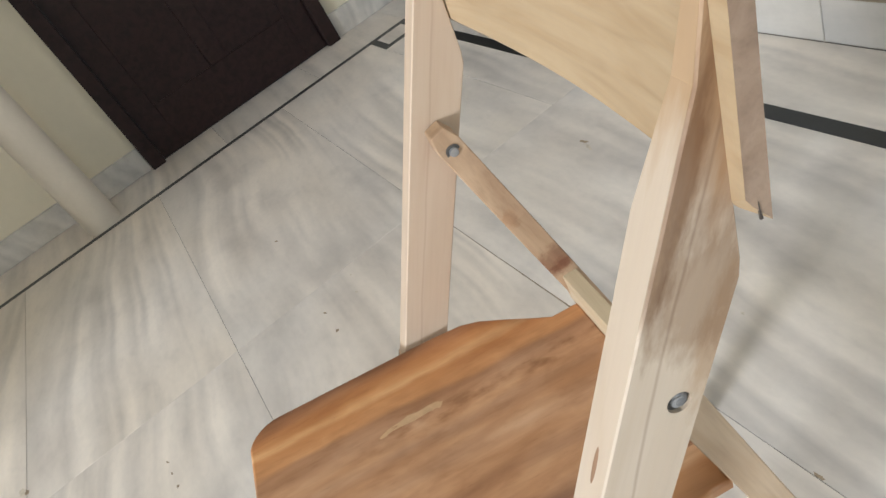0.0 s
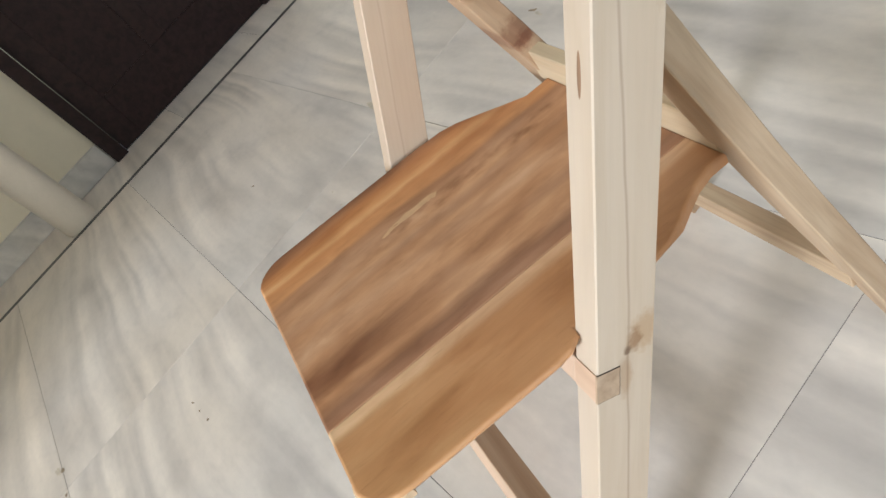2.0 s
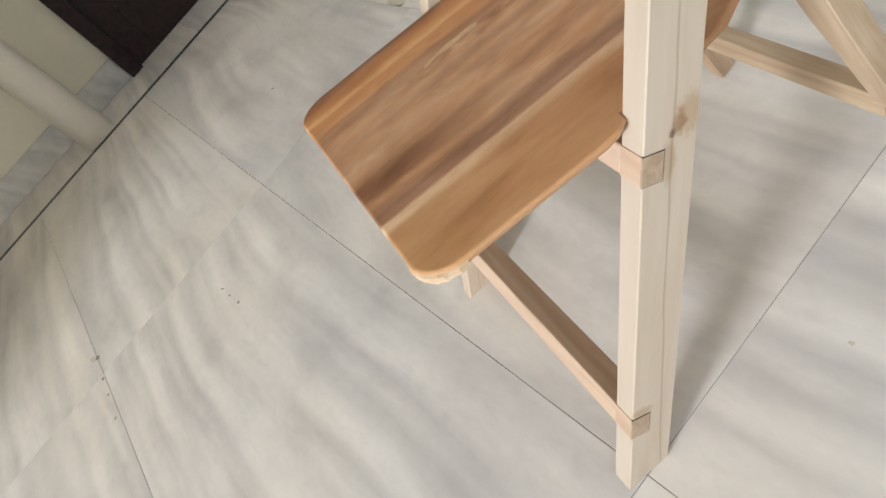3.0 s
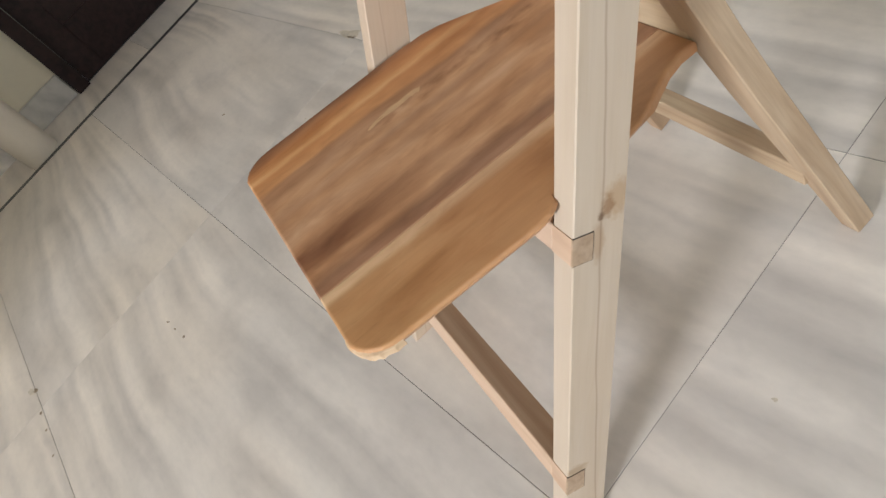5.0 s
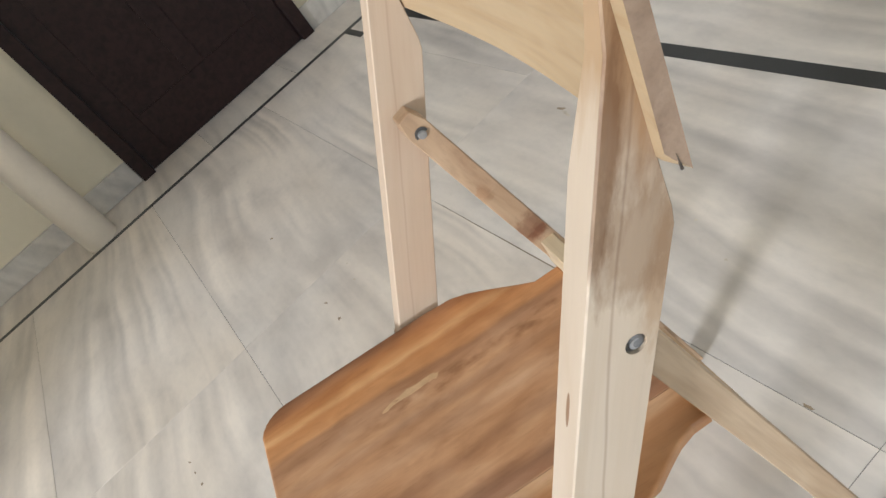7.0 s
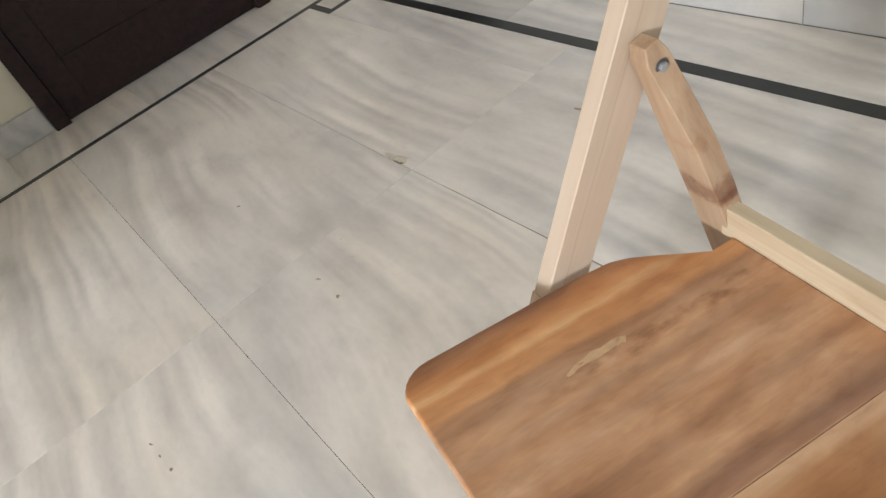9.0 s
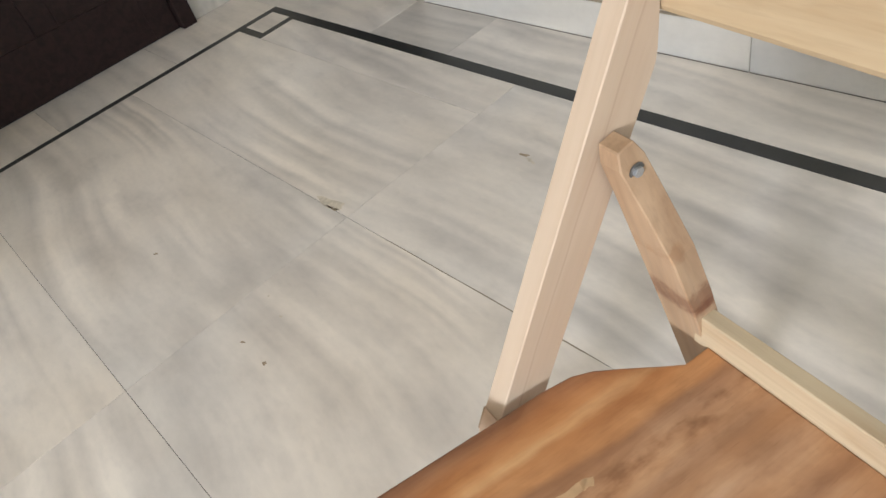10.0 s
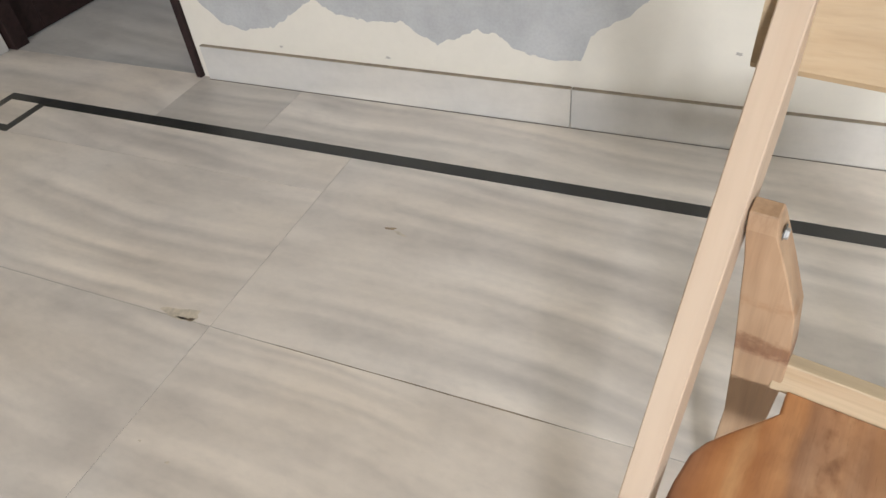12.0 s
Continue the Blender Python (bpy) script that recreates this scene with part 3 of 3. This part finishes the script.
def lapped_rail(name, s0, s1, depth, body, u0, u1, material):
    """A rail between these lengths along the posts: thinned ends let into their fronts, a deeper body between them."""
    m = axes(Vector((A(u0), POST_O[0], POST_O[1])), (-1, 0, 0), (0, LEAN_Z, -LEAN_R))
    up = (m.to_3x3() @ Vector((0, 0, 1))).z > 0
    z0, z1 = (s0, s1) if up else (-s1, -s0)
    wide = u1 - u0
    rail = part(name, box_bm(0.0292, -0.001, z0, wide - 0.0292, body, z1, 0.0012), material, chair, m=m)
    for x0, x1 in ((0.0015, 0.0292), (wide - 0.0292, wide - 0.0015)):
        part("rail_tongue", box_bm(x0, -0.001, z0, x1, depth, z1), material, rail)
    part("glue_line", box_bm(-0.0002, -0.0004, z0 - 0.0008, 0.0012, depth + 0.0008, z1 + 0.0008), SPLIT, rail, "dark open joint round the rail end")
    for x0, x1 in ((-0.0006, 0.0015), (wide - 0.0015, wide + 0.0006)):
        part("rail_end", box_bm(x0, -0.001, z0, x1, depth, z1), RAIL_END, rail, "sawn end grain")
    return rail


lapped_rail("front_stretcher", 0.099, 0.130, 0.023, 0.036, -0.0032, 0.4472, ROSY_PINE)
lapped_rail("seat_rail", 0.432, 0.461, 0.021, 0.021, -0.0032, 0.4472, ROSY_PINE)

# seat: glued planks, sloping to the back
SEAT_K = 0.111


def seat_outline():
    c = 0.2095
    side = [(0.1365, 0.0405), (0.1355, 0.006), (0.146, -0.010), (0.170, -0.044), (0.187, -0.070), (0.1955, -0.092), (0.1985, -0.13), (0.199, -0.335)]
    far = [(c + w, r) for w, r in side]
    for k in range(1, 7):
        a = k / 7 * math.pi / 2
        far.append((c + 0.199 - 0.040 * (1 - math.cos(a)), -0.336 - 0.042 * math.sin(a)))
    near = [(2 * c - u - 0.001, r) for u, r in reversed(far) if r < -0.3]
    # stopped square at the near post, and cut in behind it
    notch = [(0.0085, -0.190), (0.0110, -0.175), (0.0180, -0.1635), (0.0268, -0.1610), (0.0268, -0.075)]
    back = [(0.0300, -0.058), (0.0400, -0.037), (0.0510, -0.018), (0.0610, 0.001), (0.0665, 0.020), (0.0670, 0.0405)]
    return far + near + notch + back


def clip(poly, lo, hi):
    def cut(ps, keep, at):
        res = []
        for p, q in zip(ps, ps[1:] + ps[:1]):
            if keep(p[0]):
                res.append(p)
            if keep(p[0]) != keep(q[0]):
                k = (at - p[0]) / (q[0] - p[0])
                res.append((at, p[1] + k * (q[1] - p[1])))
        return res
    poly = cut(poly, lambda v: v >= lo, lo)
    return cut(poly, lambda v: v <= hi, hi)


SEAT_M = axes(Vector((A(0), 0, 0.4525 - SEAT_K * 0.37)), (0, 1, -SEAT_K), (-1, 0, 0))
seat = part("seat", prism_bm([(-0.345, 0.04), (-0.345, 0.375), (-0.10, 0.375), (0.0, 0.34), (0.025, 0.33), (0.025, 0.10), (0.0, 0.09), (-0.10, 0.05)], -0.0140, -0.0116), SEAT_WOOD, chair, "laminated reddish-brown hardwood seat with rounded front corners", SEAT_M)


def plank_bm(poly, lo, hi):
    """A board of the seat; its outer edges are rounded over, its joints left sharp."""
    bm = prism_bm(poly, -0.012, 0.0)
    rim = [e for e in bm.edges if abs(e.verts[0].co.z - e.verts[1].co.z) < 1e-6 and e.verts[0].co.z > -0.006
           and not any(all(abs(v.co.y - at) < 1e-5 for v in e.verts) for at in (lo, hi))]
    bmesh.ops.bevel(bm, geom=rim, offset=0.0035, segments=3, profile=0.5, affect="EDGES")
    for v in bm.verts:
        if v.co.z < -0.006 and v.co.y < 0.03:
            v.co.y += 0.006
    return bm


for lo, hi in ((0.0, 0.1131), (0.1139, 0.176), (0.176, 0.238), (0.238, 0.296), (0.296, 0.338), (0.338, 0.44)):
    poly = [(r * 1.006, u) for u, r in clip(seat_outline(), lo, hi)]
    part("plank", plank_bm(poly, lo, hi), SEAT_WOOD, seat)


def splinters():
    """Torn raw wood under the rounded near front corner."""
    bm = bmesh.new()
    rng = random.Random(4)
    ring = []
    for k in range(15):
        a = k / 14 * math.pi / 2
        u, r = 0.2095 - 0.199 + 0.040 * (1 - math.cos(a)), -0.336 - 0.042 * math.sin(a)
        nu, nr = -math.cos(a), -math.sin(a)
        t = math.sin(math.pi * (k + 0.4) / 15)
        out = 0.0045 * t * rng.uniform(0.3, 1.0)
        top = -0.0025 - 0.0015 * rng.random()
        ring.append([bm.verts.new(((r + nr * e) * 1.006, u + nu * e, z)) for e, z in ((-0.0012, top + 0.001), (out * 0.8, top - 0.0015), (out * 0.3, -0.0120 - 0.004 * t * rng.random()), (-0.010, -0.0125))])
    for a, b in zip(ring, ring[1:]):
        for i in range(4):
            bm.faces.new((a[i], a[(i + 1) % 4], b[(i + 1) % 4], b[i]))
    bm.faces.new(ring[0])
    bm.faces.new(ring[-1])
    return bm


part("splintered_edge", splinters(), RAW_WOOD, seat, "torn pale raw wood")

# rear bar over the seat's back edge
part("seat_bar", box_bm(0, 0, 0, 0.290, 0.0185, 0.045, 0.0012), PINE_YELLOW, chair, m=Matrix.Translation((A(0.364), 0.0395, 0.400)))
part("rear_stretcher", box_bm(0, 0, 0, 0.327, 0.024, 0.033, 0.0012), PINE_PALE, chair, m=Matrix.Translation((A(0.382), 0.104, 0.118)))


def backrest():
    """A hollow board behind the posts, leaning a little back."""
    bm = bmesh.new()
    n = 28
    rows = []
    for i in range(n + 1):
        k = i / n
        u = -0.018 + k * (0.458 + 0.018)
        b = math.sin(math.pi * k)
        zb = 0.7475 - 0.011 * b
        zt = 0.868 + 0.006 * b
        ring = []
        for z, h in ((zb, 0.004), (zb + 0.006, 0.0), (zt - 0.003, 0.0), (zt, 0.003), (zt, 0.012), (zb, 0.012)):
            ring.append(bm.verts.new((u, z, 0.0585 + 0.020 * b + 0.105 * (z - 0.75) + h)))
        if i == 0:
            # the near end is split at its lower corner
            ring[0].co.y += 0.010
            ring[1].co.y += 0.011
            ring[5].co.y -= 0.003
        rows.append(ring)
    for a, b in zip(rows, rows[1:]):
        for i in range(6):
            bm.faces.new((a[i], a[(i + 1) % 6], b[(i + 1) % 6], b[i]))
    for ring in (rows[0], rows[-1]):
        bm.faces.new(ring).material_index = 1
    m = Matrix(((-1, 0, 0, MID), (0, 0, 1, 0), (0, 1, 0, 0), (0, 0, 0, 1)))
    ob = part("backrest", bm, PINE_BACK, chair, "honey-coloured pine backrest board", m)
    ob.data.materials.append(ENDGRAIN)
    return ob


back_board = backrest()
part("split", prism_bm([(0.7485, 0.0640), (0.7485, 0.0656), (0.7545, 0.0650), (0.7600, 0.0646)], -0.0184, -0.0172), SPLIT, back_board, "dark split in the sawn end", Matrix(((0, 0, 1, 0), (1, 0, 0, 0), (0, 1, 0, 0), (0, 0, 0, 1))))


def disc_bm(r, h, seg=20, bevel=0.0):
    bm = bmesh.new()
    bmesh.ops.create_cone(bm, cap_ends=True, segments=seg, radius1=r, radius2=r, depth=h)
    if bevel:
        bmesh.ops.bevel(bm, geom=[e for e in bm.edges if e.calc_face_angle(0) > 1], offset=bevel, segments=2, affect="EDGES")
    return bm


def ring_bm(r0, r1, h, seg=28):
    """A flat ring with a sloping outer edge."""
    bm = bmesh.new()
    rows = [[bm.verts.new((r * math.cos(2 * math.pi * i / seg), r * math.sin(2 * math.pi * i / seg), z)) for i in range(seg)] for r, z in ((r0, -h), (r0, h * 0.25), (r1, h * 0.1), (r1, -h))]
    for a, b in zip(rows, rows[1:] + rows[:1]):
        for i in range(seg):
            bm.faces.new((a[i], a[(i + 1) % seg], b[(i + 1) % seg], b[i]))
    return bm


def dome_bm(r, h, seg=24):
    """A low rounded bolt head."""
    bm = bmesh.new()
    rows = [[bm.verts.new((k * r * math.cos(2 * math.pi * i / seg), k * r * math.sin(2 * math.pi * i / seg), z * h)) for i in range(seg)] for k, z in ((1.0, -0.5), (0.98, 0.0), (0.87, 0.42), (0.64, 0.76), (0.34, 0.95), (0.05, 1.0))]
    for a, b in zip(rows, rows[1:]):
        for i in range(seg):
            f = bm.faces.new((a[i], a[(i + 1) % seg], b[(i + 1) % seg], b[i]))
            f.smooth = True
    bm.faces.new(rows[0])
    bm.faces.new(rows[-1])
    return bm


ACROSS = Matrix.Rotation(radians(90), 4, "Y")
BOLT_Z = 0.640
for s in (1, -1):
    uo, ui = (-0.003, 0.0460) if s > 0 else (0.447, 0.3915)
    mid_u = (uo + ui) / 2
    b = part("bolt", disc_bm(0.0042, abs(ui - uo) - 0.001), STEEL, chair, "zinc-plated bolt", Matrix.Translation((A(mid_u), 0.0, BOLT_Z)) @ ACROSS)
    part("washer", disc_bm(0.0082, 0.0010, 24), STEEL_DARK, b, m=Matrix.Translation((0, 0, A(ui + s * 0.0008) - A(mid_u))))
    part("nut", disc_bm(0.0057, 0.0042, 6, 0.0008), STEEL, b, m=Matrix.Translation((0, 0, A(ui + s * 0.0024) - A(mid_u))))
    inset = 0.0030 if s > 0 else 0.0012
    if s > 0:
        part("hole_floor", disc_bm(0.0079, 0.0006, 28), HOLE, b, "hole floor darkened for its shade", Matrix.Translation((0, 0, A(uo + 0.0034) - A(mid_u))))
    part("bolt_head", dome_bm(0.0063, 0.0030), STEEL_GREY, b, m=Matrix.Translation((0.0006, 0.0014, A(uo + s * inset) - A(mid_u))) @ Matrix.Rotation(radians(180 if s < 0 else 0), 4, "X"))

# ---- pipe ----
pipe = tagged(new("drain_pipe"), "cream painted round drain pipe standing by the wall", "pipe")
pipe.location = (-2.702, -0.137, 0)


def tube_bm(profile, seg=40):
    bm = bmesh.new()
    rings = [[bm.verts.new((r * math.cos(2 * math.pi * i / seg), r * math.sin(2 * math.pi * i / seg), z)) for i in range(seg)] for r, z in profile]
    for a, b in zip(rings, rings[1:]):
        for i in range(seg):
            bm.faces.new((a[i], a[(i + 1) % seg], b[(i + 1) % seg], b[i]))
    for f in bm.faces:
        f.smooth = True
    return bm


part("pipe_body", tube_bm([(0.072, 0.0), (0.074, 0.004), (0.074, ZC)]), PVC, pipe)

# ---- bare plaster on the north wall ----


def ragged_patch():
    """Bare plaster with lobes along its lower edge."""
    lobes = [(-1.99, 0.30), (-1.94, 0.251), (-1.885, 0.201), (-1.787, 0.183), (-1.68, 0.202), (-1.586, 0.263), (-1.532, 0.30), (-1.483, 0.263), (-1.368, 0.248), (-1.262, 0.252),
             (-1.155, 0.198), (-1.096, 0.222), (-1.046, 0.25), (-0.982, 0.243), (-0.935, 0.205), (-0.842, 0.185), (-0.76, 0.195), (-0.74, 0.258), (-0.699, 0.286), (-0.635, 0.335), (-0.575, 0.39)]
    bm = bmesh.new()
    n = 190
    low, top = [], []
    for i in range(n + 1):
        x = lobes[0][0] + i / n * (lobes[-1][0] - lobes[0][0])
        z = next(a[1] + (x - a[0]) / (b[0] - a[0]) * (b[1] - a[1]) for a, b in zip(lobes, lobes[1:]) if x <= b[0] + 1e-6)
        z += 0.012 * noise.noise((x * 34, 2.2, 0)) + 0.006 * noise.noise((x * 95, 7.2, 0))
        low.append((x, z))
        top.append((x, max(z + 0.02, 1.0 + 0.16 * noise.noise((x * 3, 8.8, 0)) + 0.05 * noise.noise((x * 14, 3.8, 0)))))
    a = [bm.verts.new((x, YB - 0.0012, z)) for x, z in low]
    b = [bm.verts.new((x, YB - 0.0012, z)) for x, z in top]
    for i in range(n):
        bm.faces.new((a[i], a[i + 1], b[i + 1], b[i]))
    g = bmesh.ops.extrude_face_region(bm, geom=bm.faces[:])
    bmesh.ops.translate(bm, verts=[v for v in g["geom"] if isinstance(v, bmesh.types.BMVert)], vec=(0, 0.004, 0))
    return bm


tagged(part("plaster_patch", ragged_patch(), PLASTER), "grey bare plaster where the paint has peeled off", "wall damage", kind="structure")

# ---- floor pieces ----
TILE_MESHES = {}


def slab(name, x0, y0, x1, y1, material, parent=floor, gap=0.0006, top=0.0):
    w, d = round(x1 - x0 - 2 * gap, 4), round(y1 - y0 - 2 * gap, 4)
    key = (w, d, material.name)
    if key not in TILE_MESHES:
        bm = box_bm(-w / 2, -d / 2, -0.0032, w / 2, d / 2, 0.0, 0.0003)
        me = mesh_of("slab", bm)
        me.materials.append(material)
        TILE_MESHES[key] = me
    ob = part(name, TILE_MESHES[key], None, parent)
    ob.location = ((x0 + x1) / 2, (y0 + y1) / 2, top)
    return ob


LX0, LX1 = -2.632, -2.602
BY0, BY1 = 1.354, 1.398
XJ = [LX1, -1.303, -0.017, 1.27, XR]
YJ = [YF, -4.83, -4.214, -3.597, -2.98, -2.364, -1.747, -1.13, -0.513, 0.104, 0.721, BY0]
SQ = (LX0, 1.199, -2.444, BY1)
for i, (x0, x1) in enumerate(zip(XJ, XJ[1:])):
    for y0, y1 in zip(YJ, YJ[1:]):
        if i == 0 and y1 == BY0:
            slab("tile", x0, y0, x1, SQ[1], MARBLE)
            slab("tile", SQ[2], SQ[1], x1, y1, MARBLE)
        else:
            slab("tile", x0, y0, x1, y1, MARBLE)
# inlay lines
slab("inlay_strip", SQ[2], BY0, -0.3, BY1, GREEN, gap=0.0004)
slab("inlay_strip", -0.3, BY0, 0.93, BY1, GREEN, gap=0.0004)
slab("inlay_strip", 0.93, BY0, XR, BY1, GREEN, gap=0.0004)
for y0, y1 in ((YF, -3.4), (-3.4, -2.2), (-2.2, -0.95), (-0.95, 0.26), (0.26, SQ[1])):
    slab("inlay_strip", LX0, y0, LX1, y1, GREEN, gap=0.0004)
slab("inlay_strip", SQ[0], SQ[1], SQ[2], SQ[1] + 0.032, GREEN, gap=0.0004)
slab("inlay_strip", SQ[0], SQ[3] - 0.036, SQ[2], SQ[3], GREEN, gap=0.0004)
slab("inlay_strip", SQ[0], SQ[1] + 0.032, SQ[0] + 0.032, SQ[3] - 0.036, GREEN, gap=0.0004)
slab("inlay_strip", SQ[2] - 0.032, SQ[1] + 0.032, SQ[2], SQ[3] - 0.036, GREEN, gap=0.0004)
slab("tile", SQ[0] + 0.032, SQ[1] + 0.032, SQ[2] - 0.032, SQ[3] - 0.036, MARBLE)
# border slabs
for y0, y1 in zip((YF, -4.3, -3.4, -2.6, -1.7, -0.85, -0.2, 0.45, 0.93), (-4.3, -3.4, -2.6, -1.7, -0.85, -0.2, 0.45, 0.93, 1.398)):
    slab("tile", XL, y0, LX0, y1, MARBLE)
for x0, x1 in zip((XL, -2.018, -1.632, -0.36, 0.86), (-2.018, -1.632, -0.36, 0.86, XR)):
    slab("tile", x0, BY1, x1, 1.662, MARBLE_DULL if x1 == -1.632 else MARBLE)
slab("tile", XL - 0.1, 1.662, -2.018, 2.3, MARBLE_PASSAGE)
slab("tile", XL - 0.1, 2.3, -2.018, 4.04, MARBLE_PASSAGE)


# ---- small marks on the floor and the wall ----
MARKS = random.Random(21)


def blotch_bm(rx, ry, h=0.0003):
    """A thin mark with a ragged outline."""
    n = 14
    k = [MARKS.uniform(0.45, 1.0) for _ in range(n)]
    poly = [(rx * k[i] * math.cos(2 * math.pi * i / n), ry * k[i] * math.sin(2 * math.pi * i / n)) for i in range(n)]
    return prism_bm(poly, -0.0004, h)


def floor_mark(x, y, rx, ry, turn=0.0, material=DIRT):
    return part("mark", blotch_bm(rx, ry), material, floor, "dried dirt mark" if material is DIRT else "", Matrix.Translation((x, y, 0.0)) @ Matrix.Rotation(turn, 4, "Z"))


floor_mark(-1.07, 1.116, 0.020, 0.007, 0.2)
floor_mark(-1.04, 1.105, 0.024, 0.006, -0.2, DIRT_PALE)
floor_mark(-1.372, 0.7215, 0.030, 0.0035, 0.0)
floor_mark(-1.355, 0.724, 0.010, 0.006, 0.3)
floor_mark(-1.385, 0.733, 0.060, 0.022, 0.05, DIRT_PALE)
floor_mark(-1.02, 0.721, 0.20, 0.0016, 0.0, DUST)
floor_mark(-0.72, 0.721, 0.22, 0.0020, 0.0, DUST)
floor_mark(-1.10, 0.333, 0.008, 0.006)
floor_mark(-1.19, 0.336, 0.010, 0.003, 0.4)
floor_mark(-1.386, -0.512, 0.014, 0.008, 0.3)
floor_mark(-1.40, -0.525, 0.024, 0.012, 0.0, DIRT_PALE)
floor_mark(-1.285, -0.520, 0.010, 0.005)
floor_mark(-1.21, -0.522, 0.007, 0.005)
floor_mark(-1.11, -0.527, 0.005, 0.004)
floor_mark(-1.11, -0.148, 0.008, 0.003, 0.5)
floor_mark(-1.065, -0.145, 0.006, 0.003, 0.2)
floor_mark(-1.015, -0.14, 0.006, 0.004)
floor_mark(-1.66, 0.353, 0.010, 0.004, 0.6)
floor_mark(-0.39, 0.893, 0.005, 0.003, 0.0, DIRT_PALE)
floor_mark(-0.12, 0.724, 0.012, 0.004)
floor_mark(-0.50, 0.947, 0.005, 0.003, 0.0, DIRT_PALE)
floor_mark(-1.255, 0.448, 0.004, 0.003, 0.0, DIRT_PALE)
floor_mark(-1.177, 0.429, 0.005, 0.004, 0.0, DIRT_PALE)
floor_mark(0.085, 0.362, 0.005, 0.004, 0.0, DIRT_PALE)


def wall_mark(x, z, rx, rz):
    return tagged(part("paint_chip", blotch_bm(rx, rz), CHIP, None, "", Matrix.Translation((x, YB - 0.0002, z)) @ Matrix.Rotation(radians(90), 4, "X")), "small grey chip in the off-white wall paint", "wall damage", kind="structure")


wall_mark(-1.315, 0.141, 0.012, 0.005)
wall_mark(-0.395, 0.249, 0.010, 0.006)
wall_mark(-1.678, 0.138, 0.008, 0.004)

# dried glue on the seat
for r, u, rx, ry, turn in ((-0.186, 0.3035, 0.036, 0.0065, 0.05), (-0.160, 0.3025, 0.014, 0.0070, 0.0), (-0.222, 0.300, 0.012, 0.0045, 0.2)):
    part("glue_smear", blotch_bm(rx, ry, 0.0001), GLUE, seat, "pale dried glue smear", Matrix.Translation((r, u, 0.0)) @ Matrix.Rotation(turn, 4, "Z"))
